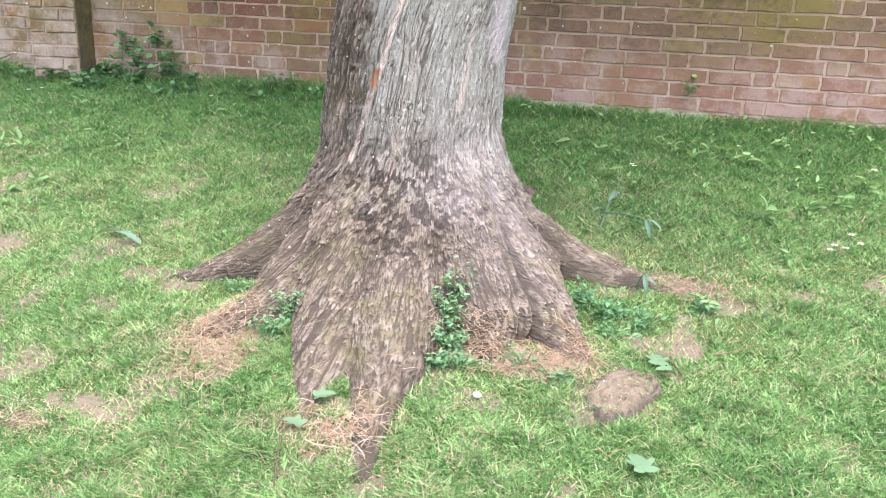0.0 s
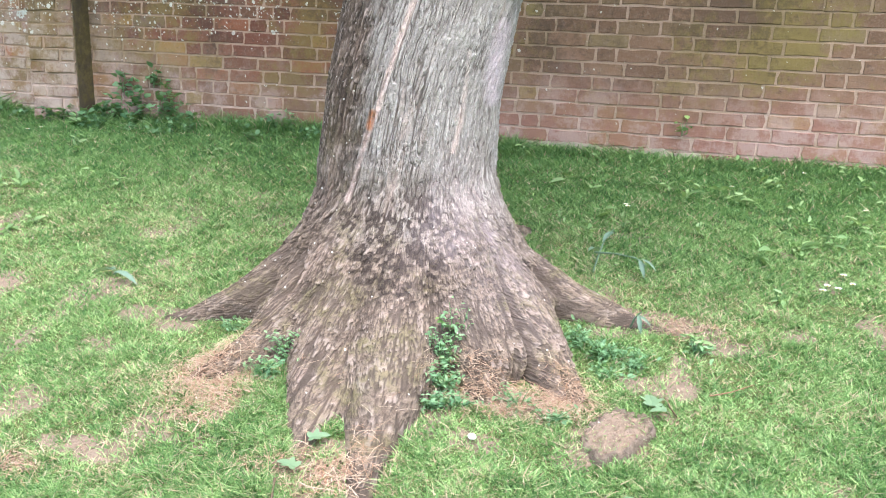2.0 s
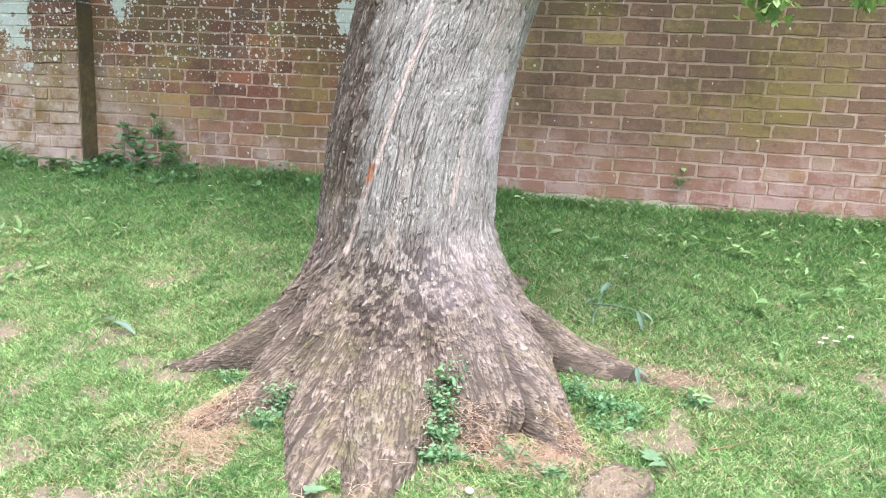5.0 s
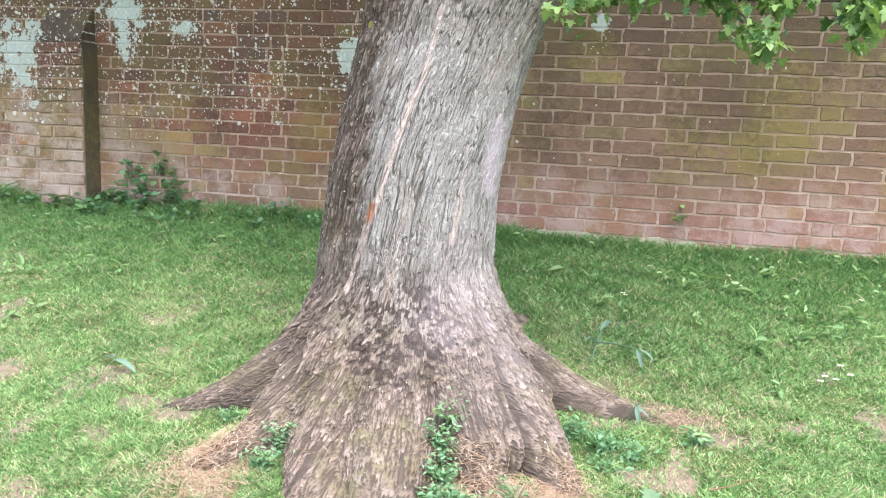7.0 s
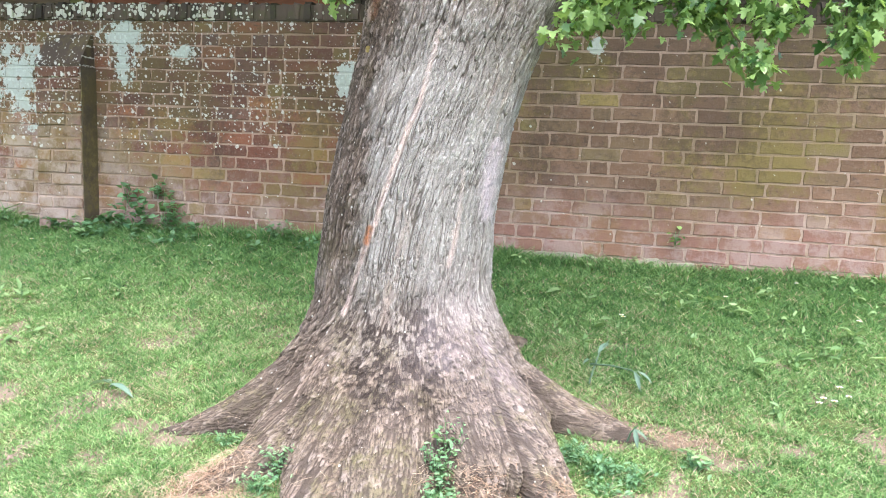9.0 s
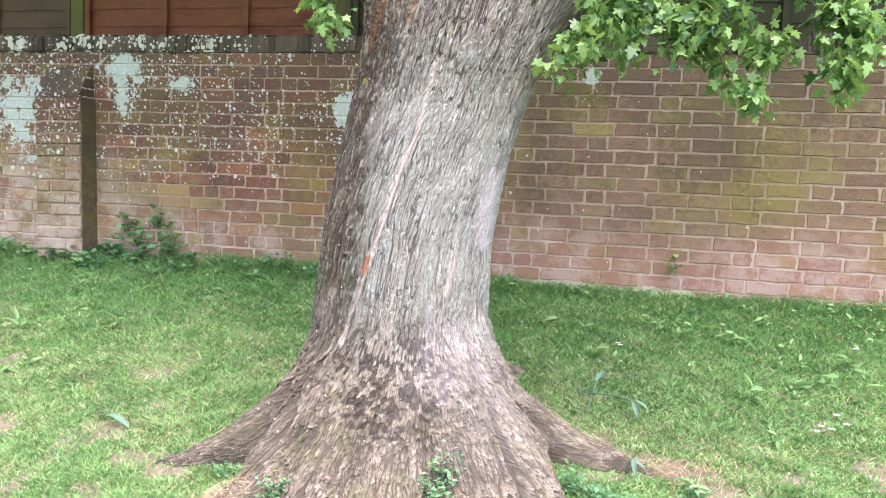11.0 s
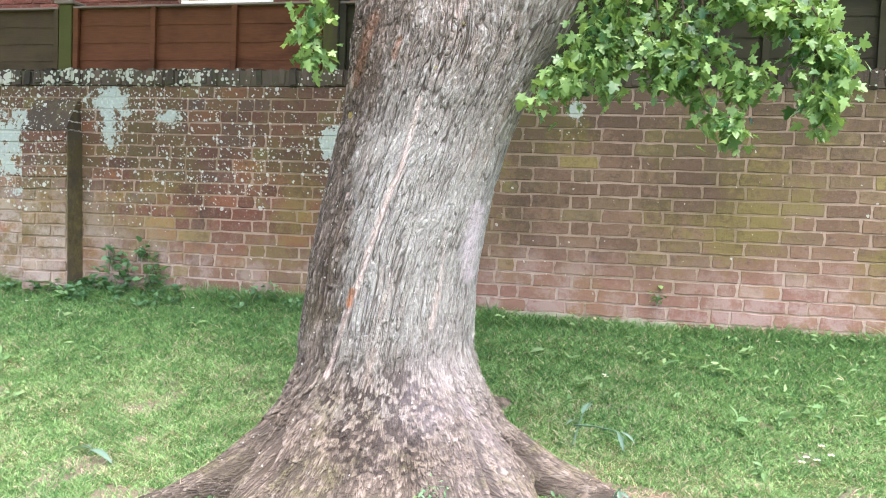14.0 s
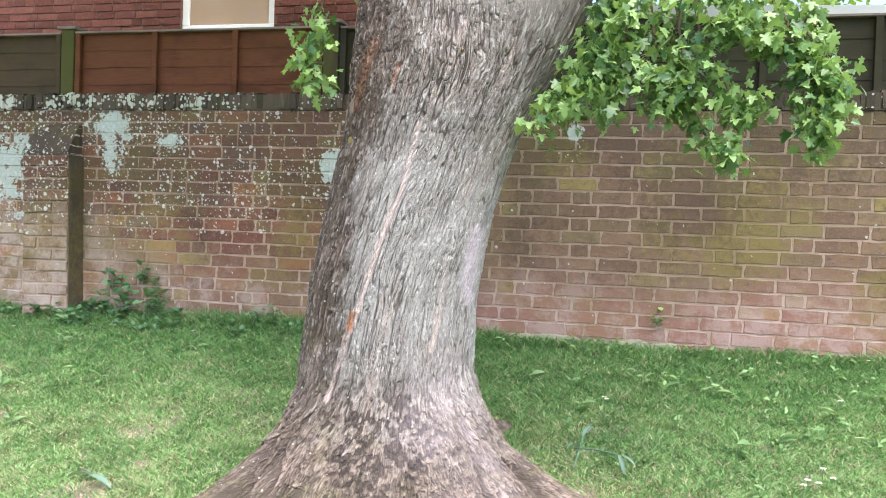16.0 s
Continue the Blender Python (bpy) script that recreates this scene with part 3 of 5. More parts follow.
def stem_radius(hs, th):
    """Reach of the soft union of stem, limbs and roots along rays from the stem's axis, by height and angle."""
    zc = np.array([p[2] for p in TRUNK])
    cx = np.interp(hs, zc, [p[0] for p in TRUNK])[:, None]
    cy = np.interp(hs, zc, [p[1] for p in TRUNK])[:, None]
    H, T = np.meshgrid(hs, th, indexing="ij")
    fall = np.clip((0.45 - hs) / 0.6, 0, 1)[:, None]
    sx, sy, sz = np.cos(T), np.sin(T), 0.195 * np.sin(T) * fall
    lo = np.full(H.shape, 0.05)
    for r in np.linspace(0.06, 1.50, 73):
        lo = np.where(tree_field(cx + r * sx, cy + r * sy, H + r * sz) < 0, r, lo)
    hi = lo + 0.02
    for _ in range(5):
        mid = (lo + hi) / 2
        inside = tree_field(cx + mid * sx, cy + mid * sy, H + mid * sz) < 0
        lo, hi = np.where(inside, mid, lo), np.where(inside, hi, mid)
    return (lo + hi) / 2, cx, cy, sx, sy, sz, H, T


def upsample(a, n, axis):
    a = np.moveaxis(a, axis, 0)
    k = np.linspace(0, len(a) - 1, n)
    i = np.clip(k.astype(int), 0, len(a) - 2)
    f = (k - i).reshape(-1, *([1] * (a.ndim - 1)))
    return np.moveaxis(a[i] * (1 - f) + a[i + 1] * f, 0, axis)


def crack(n, w):
    """1 along the middle line of a smooth noise, 0 away from it."""
    return np.clip(1 - np.abs(n - 0.5) / w, 0, 1)


def smooth(v, lo, hi):
    k = np.clip((v - lo) / (hi - lo), 0, 1)
    return k * k * (3 - 2 * k)


def make_trunk(parent):
    """The stem with its roots and the first of the fork, its bark cleft along lines that wind a little as they climb."""
    hs = np.r_[np.linspace(-0.06, 0.22, 90, endpoint=False), np.linspace(0.22, 0.6, 50, endpoint=False), np.linspace(0.6, 1.80, 104)] - 0.376
    th = np.radians(np.r_[np.linspace(176, 394, 250), np.linspace(394, 536, 40)[1:]])
    R, cx, cy, sx, sy, sz, H, T = stem_radius(hs, th)
    nh, nth = 720, 900
    R, sx, sy, sz, H, T = (upsample(upsample(a, nh, 0), nth, 1) for a in (R, sx, sy, sz, H, T))
    cx, cy = upsample(cx, nh, 0), upsample(cy, nh, 0)
    up = H - 0.8 * np.clip(R - 0.36, 0, 1)
    wind = T - 0.36 * np.minimum(H, 0.75) - 0.12 * np.maximum(H - 0.75, 0)
    fx, fy = np.cos(wind) * 0.32, np.sin(wind) * 0.32
    far = np.clip((R - 0.40) / 0.30, 0, 1)
    warp = 0.007 * (vnoise(fx * 15, fy * 15, up * 6) - 0.5) + 0.0026 * (vnoise(fx * 60, fy * 60, up * 24) - 0.5)
    gx, gy = fx + warp, fy - warp

    def streak(f, v, o):
        near = vnoise(gx * f + o, gy * f, up * v + o)
        wide = vnoise(gx * f * 2.2 + o, gy * f * 2.2, up * v * 0.8 + o)
        return near * (1 - far) + wide * far

    n1, n2, n3 = streak(52, 7.0, 7), streak(120, 30, 3), streak(230, 75, 11)
    grit = vnoise(gx * 260 + 2, gy * 260, up * 170) - 0.5
    ripe = smooth(H, 0.62, 1.15)
    patch = vnoise(fx * 13 + 3, fy * 13, up * 6)
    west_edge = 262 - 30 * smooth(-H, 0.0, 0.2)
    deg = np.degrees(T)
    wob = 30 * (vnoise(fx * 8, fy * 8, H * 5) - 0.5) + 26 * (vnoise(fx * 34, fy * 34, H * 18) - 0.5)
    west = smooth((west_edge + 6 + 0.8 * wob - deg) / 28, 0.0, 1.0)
    low = smooth(-H, -0.10, 0.22)
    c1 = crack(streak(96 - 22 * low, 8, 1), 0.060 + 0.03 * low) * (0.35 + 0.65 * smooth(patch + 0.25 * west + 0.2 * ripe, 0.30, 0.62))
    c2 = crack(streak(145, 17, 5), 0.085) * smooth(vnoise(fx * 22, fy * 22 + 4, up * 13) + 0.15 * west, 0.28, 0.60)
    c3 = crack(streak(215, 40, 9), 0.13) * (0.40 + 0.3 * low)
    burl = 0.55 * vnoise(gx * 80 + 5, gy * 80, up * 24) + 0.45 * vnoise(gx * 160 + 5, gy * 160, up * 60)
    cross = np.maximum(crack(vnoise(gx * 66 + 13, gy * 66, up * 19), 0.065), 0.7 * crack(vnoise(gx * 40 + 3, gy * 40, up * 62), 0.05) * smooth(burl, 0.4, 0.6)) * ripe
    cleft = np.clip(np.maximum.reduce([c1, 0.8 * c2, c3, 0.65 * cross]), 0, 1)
    scale = smooth(vnoise(gx * 150 + 4, gy * 150, up * 62) + 0.25 * (vnoise(gx * 40, gy * 40 + 9, up * 18) - 0.5), 0.62, 0.76) * (1 - cleft)
    collar = np.exp(-((H + 0.07) / 0.17) ** 2)
    lump = vnoise(fx * 10 + 2, fy * 10, H * 5) - 0.5
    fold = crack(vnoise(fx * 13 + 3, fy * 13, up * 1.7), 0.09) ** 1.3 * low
    R = R - cleft * (0.0055 + 0.004 * ripe + 0.003 * west + 0.0075 * low) + scale * 0.0022 + grit * 0.0022
    R = R + (n1 - 0.5) * (0.008 + 0.018 * far) + (n2 - 0.5) * (0.004 + 0.007 * far) + (n3 - 0.5) * 0.0025 + lump * 0.010 + 0.005
    R = R + collar * ((burl - 0.45) * 0.022 + (n1 - 0.5) * 0.016) - 0.040 * fold
    X, Y, Z = cx + R * sx, cy + R * sy, H + R * sz
    v = np.stack([X, Y, Z], -1).reshape(-1, 3)
    i, j = np.meshgrid(np.arange(nh - 1), np.arange(nth - 1), indexing="ij")
    a = (i * nth + j).ravel()
    q = np.stack([a, a + 1, a + nth + 1, a + nth], 1)
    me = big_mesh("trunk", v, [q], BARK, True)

    def mask(name, values):
        at = me.attributes.new(name, "FLOAT", "POINT")
        at.data.foreach_set("value", np.asarray(values, np.float32).ravel())

    grain = me.attributes.new("grain", "FLOAT_VECTOR", "POINT")
    grain.data.foreach_set("vector", np.stack([gx, gy, up], -1).astype(np.float32).ravel())
    # Root folds join this mask, so their creases are painted dark as well.
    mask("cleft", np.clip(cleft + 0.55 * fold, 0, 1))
    mask("scale", scale)
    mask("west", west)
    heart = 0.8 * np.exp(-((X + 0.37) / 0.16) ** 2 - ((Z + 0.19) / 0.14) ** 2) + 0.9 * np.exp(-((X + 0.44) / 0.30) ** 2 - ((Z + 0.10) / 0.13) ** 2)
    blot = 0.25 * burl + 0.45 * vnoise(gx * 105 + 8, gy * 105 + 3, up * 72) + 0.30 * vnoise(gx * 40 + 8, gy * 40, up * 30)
    mask("dark_blots", np.clip(heart * 1.3, 0, 1) * smooth(0.46 - blot + 0.09 * heart, 0.02, 0.08))
    mask("scar", scar_mask(X, Y, Z))
    mask("rust", np.clip(line_mask(X, Y, Z, [(-0.532, 2.433, 0.281), (-0.545, 2.435, 0.232)], 0.011) + 0.28 * line_mask(X, Y, Z, [(-0.51, 2.51, 1.224), (-0.547, 2.524, 1.129), (-0.583, 2.535, 1.013)], 0.022) + 0.4 * line_mask(X, Y, Z, [(-0.40, 2.44, 1.14), (-0.42, 2.44, 1.08)], 0.012), 0, 1))
    mask("lilac", 0.30 * np.exp(-((deg - 322) / 24) ** 2 - ((H + 0.02) / 0.19) ** 2) * (0.4 + vnoise(fx * 25, fy * 25, H * 14)) + line_mask(X, Y, Z, [(-0.133, 2.612, 0.576), (-0.152, 2.612, 0.488), (-0.164, 2.625, 0.40), (-0.166, 2.655, 0.336)], 0.026))
    return part("trunk", me, parent, "ridged grey-brown bark with a pale scar")


def line_mask(X, Y, Z, pts, width):
    d = np.full(X.shape, 9.0)
    for (ax, ay, az), (bx, by, bz) in zip(pts, pts[1:]):
        dx, dy, dz = bx - ax, by - ay, bz - az
        t = np.clip(((X - ax) * dx + (Y - ay) * dy + (Z - az) * dz) / (dx * dx + dy * dy + dz * dz), 0, 1)
        d = np.minimum(d, np.sqrt((X - ax - t * dx) ** 2 + (0.3 * (Y - ay - t * dy)) ** 2 + (Z - az - t * dz) ** 2))
    return np.clip(1.5 - d / width, 0, 1)


def scar_mask(X, Y, Z):
    a = line_mask(X, Y, Z, [(-0.32, 2.432, 0.941), (-0.376, 2.426, 0.703), (-0.408, 2.426, 0.629), (-0.447, 2.427, 0.515), (-0.484, 2.428, 0.40), (-0.511, 2.43, 0.302)], 0.0095)
    b = line_mask(X, Y, Z, [(-0.511, 2.43, 0.302), (-0.551, 2.436, 0.202), (-0.591, 2.444, 0.079), (-0.616, 2.435, -0.02)], 0.009)
    c = line_mask(X, Y, Z, [(-0.232, 2.507, 0.49), (-0.237, 2.516, 0.418), (-0.249, 2.529, 0.28), (-0.271, 2.517, 0.162)], 0.008)
    d = line_mask(X, Y, Z, [(-0.01, 2.509, 1.234), (-0.043, 2.501, 1.14), (-0.085, 2.494, 1.026)], 0.018) + line_mask(X, Y, Z, [(-0.187, 2.471, 1.285), (-0.199, 2.451, 1.225)], 0.014)
    e = line_mask(X, Y, Z, [(-0.575, 2.461, 0.612), (-0.577, 2.461, 0.596)], 0.006)
    return np.clip(a + 0.75 * b + 0.75 * c + 0.6 * d + e, 0, 1)


tree = tagged(new("maple_tree"), "old maple with leaning grey trunk and spreading roots in grass", "tree")
tree.location = (-0.5, 2.75, -0.376)
bpy.context.view_layer.update()
INV = tree.matrix_world.inverted()


def under_tree(ob):
    ob.matrix_parent_inverse = INV
    return ob


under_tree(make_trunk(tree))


def make_limb(chain, name):
    heart = [0.4 * a + 0.6 * b for a, b in zip(chain[0], chain[1])]
    pts = np.array([heart[:3]] + [p[:3] for p in chain[1:]])
    rad = [heart[3] * 0.8] + [p[3] for p in chain[1:]]
    k = np.linspace(0, len(pts) - 1, 24)
    idx = np.arange(len(pts))
    pts = np.stack([np.interp(k, idx, pts[:, c]) for c in range(3)], 1)
    rad = np.interp(k, idx, rad)
    v, q = tube(pts, rad, 40)
    me = big_mesh(name, v, [q], BARK, True)
    for at_name, val in (("cleft", 0.15), ("scale", 0.1), ("west", 0.0), ("dark_blots", 0.0), ("scar", 0.0), ("rust", 0.0), ("lilac", 0.0)):
        at = me.attributes.new(at_name, "FLOAT", "POINT")
        at.data.foreach_set("value", np.full(len(v), val, np.float32))
    grain = me.attributes.new("grain", "FLOAT_VECTOR", "POINT")
    grain.data.foreach_set("vector", np.asarray(v, np.float32).ravel())
    return under_tree(part(name, me, tree))


# ---- hanging leafy branches ----
def leaf_outline(kind):
    """A lobed maple leaf of unit width, flat in x (across) and y (towards the tip)."""
    r = random.Random(kind)
    pts = [(0, 0.0), (0.10, -0.07), (0.29, -0.11), (0.42, -0.03), (0.35, 0.10), (0.26, 0.17), (0.38, 0.25), (0.55, 0.38), (0.53, 0.49), (0.40, 0.49), (0.25, 0.47), (0.24, 0.59), (0.25, 0.72), (0.15, 0.85), (0.0, 1.0)]
    pts = [(x * r.uniform(0.9, 1.08), y * r.uniform(0.94, 1.05)) for x, y in pts]
    return pts + [(-x * r.uniform(0.92, 1.06), y) for x, y in reversed(pts[1:-1])]


def leaf_mesh(kind, name, mat):
    pts = leaf_outline(kind)
    r = random.Random(kind + 50)
    fold, droop = r.uniform(0.05, 0.28), r.uniform(0.05, 0.3)
    v = [(0.0, 0.36, -droop * 0.13)] + [(x, y, abs(x) * fold - droop * y * y) for x, y in pts]
    n = len(pts)
    f = [(0, 1 + k, 1 + (k + 1) % n) for k in range(n)]
    me = mesh_of(name, v, f, mat)
    return me


LEAVES = [leaf_mesh(k, "leaf", LEAF) for k in range(5)]


def leaf_pose(r, at, size, down=0.6):
    """A leaf that droops from its stalk, its face turned mostly up and outwards."""
    yaw = r.uniform(0, 360)
    pitch = r.gauss(-48, 24)
    roll = r.gauss(0, 25)
    return Matrix.Translation(at) @ pose(0, 0, 0, 0, 0, yaw).to_4x4() @ pose(0, 0, 0, pitch, roll, 0) @ Matrix.Diagonal((size, size, size, 1))


def make_branch(seed, sprigs, count, size):
    """A twiggy branch: each sprig a thin curve with leaves along it."""
    r = random.Random(seed)
    vs, qs, off, spots = [], [], 0, []
    for pts, rad in sprigs:
        pts = np.array(pts, float)
        k = np.linspace(0, len(pts) - 1, 14)
        idx = np.arange(len(pts))
        path = np.stack([np.interp(k, idx, pts[:, c]) for c in range(3)], 1)
        path[1:-1] += np.array([[r.uniform(-0.02, 0.02) for _ in range(3)] for _ in path[1:-1]])
        v, q = tube(path, np.linspace(rad, 0.0015, len(path)), 5)
        vs.append(v), qs.append(q + off)
        off += len(v)
        spots.append(path)
    me = big_mesh("branch", np.concatenate(vs), [np.concatenate(qs)], TWIG, True)
    ob = under_tree(part("branch", me, tree, "thin drooping branch with bright green leaves"))
    poses = []
    for _ in range(count):
        path = spots[r.randrange(len(spots))]
        i = int(len(path) * r.uniform(0.06, 1.0) ** 0.75)
        p = path[min(i, len(path) - 1)] + np.array([r.gauss(0, 0.030), r.gauss(0, 0.045), r.gauss(-0.012, 0.028)])
        poses.append(leaf_pose(r, Vector(p), size * r.uniform(0.6, 1.2)))
    return ob, poses


def add_leaves(branch, poses, limit):
    r = random.Random(11)
    for m in poses[:limit]:
        ob = new("leaf", LEAVES[r.randrange(5)])
        ob.parent = branch
        ob.matrix_basis = m
    rest = poses[limit:]
    if rest:
        vs, fs, off = [], [], 0
        for m in rest:
            me = LEAVES[r.randrange(5)]
            co = np.array([tuple(m @ v.co) for v in me.vertices])
            fs.append(np.array([tuple(p.vertices) for p in me.polygons]) + off)
            vs.append(co)
            off += len(co)
        ob = part("foliage", big_mesh("foliage", np.concatenate(vs), [np.concatenate(fs)], LEAF), branch)
        tagged(ob, kind="stuff")


BRANCH_RIGHT = [
    ([(0.30, 2.78, 1.75), (0.27, 2.72, 1.41), (0.25, 2.70, 1.29), (0.18, 2.67, 1.15), (0.12, 2.64, 1.06), (0.07, 2.60, 0.97)], 0.006),
    ([(0.32, 2.75, 1.80), (0.29, 2.68, 1.45), (0.27, 2.65, 1.30), (0.21, 2.63, 1.14), (0.15, 2.60, 1.01)], 0.007),
    ([(0.35, 2.75, 1.80), (0.33, 2.66, 1.45), (0.32, 2.62, 1.30), (0.28, 2.60, 1.17), (0.26, 2.60, 1.09)], 0.006),
    ([(0.36, 2.75, 1.80), (0.35, 2.66, 1.44), (0.34, 2.60, 1.26), (0.31, 2.58, 1.13), (0.30, 2.58, 1.01)], 0.006),
    ([(0.44, 2.75, 1.80), (0.41, 2.66, 1.44), (0.43, 2.62, 1.29), (0.42, 2.60, 1.18), (0.45, 2.58, 1.10), (0.47, 2.57, 1.03)], 0.006),
    ([(0.48, 2.80, 1.80), (0.50, 2.66, 1.44), (0.53, 2.62, 1.25), (0.56, 2.60, 1.13), (0.59, 2.57, 1.01), (0.64, 2.56, 0.92), (0.69, 2.55, 0.87)], 0.008),
    ([(0.55, 2.80, 1.80), (0.57, 2.70, 1.44), (0.59, 2.64, 1.27), (0.66, 2.60, 1.10), (0.71, 2.58, 1.01), (0.76, 2.57, 1.03)], 0.007),
    ([(0.50, 2.85, 1.80), (0.50, 2.72, 1.44), (0.51, 2.66, 1.22), (0.50, 2.63, 1.12), (0.52, 2.62, 1.03)], 0.006),
    ([(0.62, 2.80, 1.80), (0.67, 2.68, 1.43), (0.72, 2.64, 1.31), (0.76, 2.62, 1.27), (0.83, 2.60, 1.22)], 0.006),
    ([(0.74, 2.80, 1.80), (0.81, 2.68, 1.43), (0.85, 2.62, 1.28), (0.89, 2.60, 1.18), (0.92, 2.58, 1.07), (0.94, 2.57, 0.97), (0.97, 2.56, 0.91)], 0.008),
    ([(0.84, 2.80, 1.80), (0.91, 2.70, 1.43), (0.94, 2.66, 1.28), (0.98, 2.63, 1.18), (1.00, 2.60, 1.10), (1.00, 2.58, 1.03), (0.98, 2.58, 0.98)], 0.007),
    ([(0.82, 2.75, 1.80), (0.90, 2.66, 1.39), (0.92, 2.60, 1.23), (0.97, 2.57, 1.10), (0.98, 2.56, 1.04)], 0.006),
    ([(0.66, 2.70, 1.80), (0.68, 2.60, 1.40), (0.67, 2.57, 1.30), (0.69, 2.56, 1.26)], 0.005),
]
BRANCH_LEFT = [([(-0.66, 2.55, 2.0), (-0.68, 2.46, 1.43), (-0.69, 2.45, 1.27), (-0.72, 2.45, 1.2), (-0.73, 2.45, 1.13), (-0.69, 2.45, 1.07)], 0.004)]


def make_crown():
    """The rest of the crown, unseen overhead, in clumps placed to shade the wall, fence and grass."""
    r = random.Random(31)
    vs, fs, off = [], [], 0
    for k in range(6600):
        a, d = r.uniform(0, 2 * math.pi), r.random() ** 0.5
        # Unseen clumps, each added where shade is wanted below.
        cx, cy, rx, ry = (-2.3, 4.8, 3.9, 1.5) if k < 3200 else (0.9, 4.4, 2.4, 1.1) if k < 5050 else (-1.9, 3.9, 2.4, 0.9) if k < 6250 else (-2.8, 2.9, 1.5, 0.8)
        at = (cx + rx * d * math.cos(a), cy + ry * d * math.sin(a), 2.75 + 1.8 * r.random())
        m = leaf_pose(r, Vector(at), r.uniform(0.10, 0.2))
        me = LEAVES[r.randrange(5)]
        co = np.array([tuple(m @ v.co) for v in me.vertices])
        fs.append(np.array([tuple(p.vertices) for p in me.polygons]) + off)
        vs.append(co)
        off += len(co)
    ob = under_tree(part("crown", big_mesh("crown", np.concatenate(vs), [np.concatenate(fs)], LEAF), tree, "airy green crown of lobed leaves"))
    tagged(ob, kind="stuff")


make_crown()

# ---- brick wall ----
S, HD, C = 0.2235, 0.108, 0.075
WALL_Y = 4.5


def brick_shape(name, length, height, depth, seed, mat, wear=0.006):
    """One worn brick: a face with ragged edges, a rough chamfer and sides, centred on its front."""
    r = random.Random(seed)
    l, h, c = length / 2, height / 2, 0.003
    jit = lambda s: r.uniform(-s, s)  # noqa: E731
    ring = [(-1, -1), (-0.35, -1), (0.35, -1), (1, -1), (1, 0), (1, 1), (0.3, 1), (-0.3, 1), (-1, 1), (-1, 0)]
    edge = [(x * l + jit(wear * 0.7) - (0.6 * wear * x if abs(x) == 1 and abs(z) == 1 else 0), 0.006, z * h + jit(wear * 0.55)) for x, z in ring]
    front = [(x - c * (x > 0) + c * (x < 0), jit(0.0012), z - c * (z > 0) + c * (z < 0)) for x, _, z in edge]
    n = len(ring)
    v = front + edge + [(x, depth, z) for x, _, z in edge]
    f = [tuple(range(n))] + [(n + k, n + (k + 1) % n, (k + 1) % n, k) for k in range(n)] + [(2 * n + k, 2 * n + (k + 1) % n, n + (k + 1) % n, n + k) for k in range(n)]
    return mesh_of(name, v, f, mat)


def course_bricks(row, x0, x1):
    """Starts and lengths of the bricks of one course: three stretchers to a header, and a looser bond in the older stretch."""
    r = random.Random(400 + row)
    period = 3 * S + HD
    edge = (-0.385, 0.010)[row % 2] - 2 * period + r.gauss(0, 0.012)
    x, out, k = edge, [], 0
    while x < x1:
        length = HD if k % 4 == 0 else S
        out.append((x, length))
        x, k = x + length, k + 1
    x = edge
    while x > x0:
        length = (HD if r.random() < 0.27 else S) + r.gauss(0, 0.006)
        x -= length
        out.append((x, length))
    cut = [(max(a, x0), min(a + b, x1)) for a, b in out if a + b > x0 and a < x1]
    return sorted((a, b - a) for a, b in cut if b - a > 0.03)


def make_wall(name, x0, x1, y, z0, z1, label, near=None, thick=0.225):
    """A brick wall: a mortar core with a brick in front of it for every place in the bond."""
    wall = tagged(new(name, box_mesh("core", MORTAR, x0, x1, y + 0.001, y + thick, z0, z1)), label, "wall", kind="structure")
    shapes = {n: [brick_shape("brick", n - 0.0072, C - 0.0078, 0.05, 10 * k + (n > 0.2), BRICK) for k in range(6)] for n in (S, HD)}
    rest, r, made = [], random.Random(5), []
    rows = int(round((z1 - z0) / C))
    for row in range(rows):
        for a, length in course_bricks(row, x0, x1):
            at = (a + length / 2, y - 0.0030 + r.gauss(0, 0.0006), z0 + (row + 0.5) * C + r.gauss(0, 0.001))
            tilt = r.gauss(0, 0.5)
            full = S if abs(length - S) < 0.03 else HD if abs(length - HD) < 0.03 else 0
            k = r.randrange(6)
            if full and near is not None and near(at[0], at[2]) and len(made) < 300:
                ob = part("brick", shapes[full][k], wall)
                ob.matrix_basis = pose(*at, 0, tilt, r.gauss(0, 0.08)) @ Matrix.Diagonal(((length - 0.0072) / (full - 0.0072), 1, 1, 1))
                made.append(ob)
            else:
                rest.append((at, tilt, length))
    if rest:
        vs, fs = [], []
        for (ox, oy, oz), tilt, length in rest:
            base = shapes[S][r.randrange(6)]
            n = len(vs)
            vs += [(ox + v.co.x * (length - 0.0072) / (S - 0.0072), oy + v.co.y, oz + v.co.z) for v in base.vertices]
            fs += [tuple(n + i for i in p.vertices) for p in base.polygons]
        tagged(part("brickwork", mesh_of("brickwork", vs, fs, BRICK), wall), kind="stuff")
    return wall


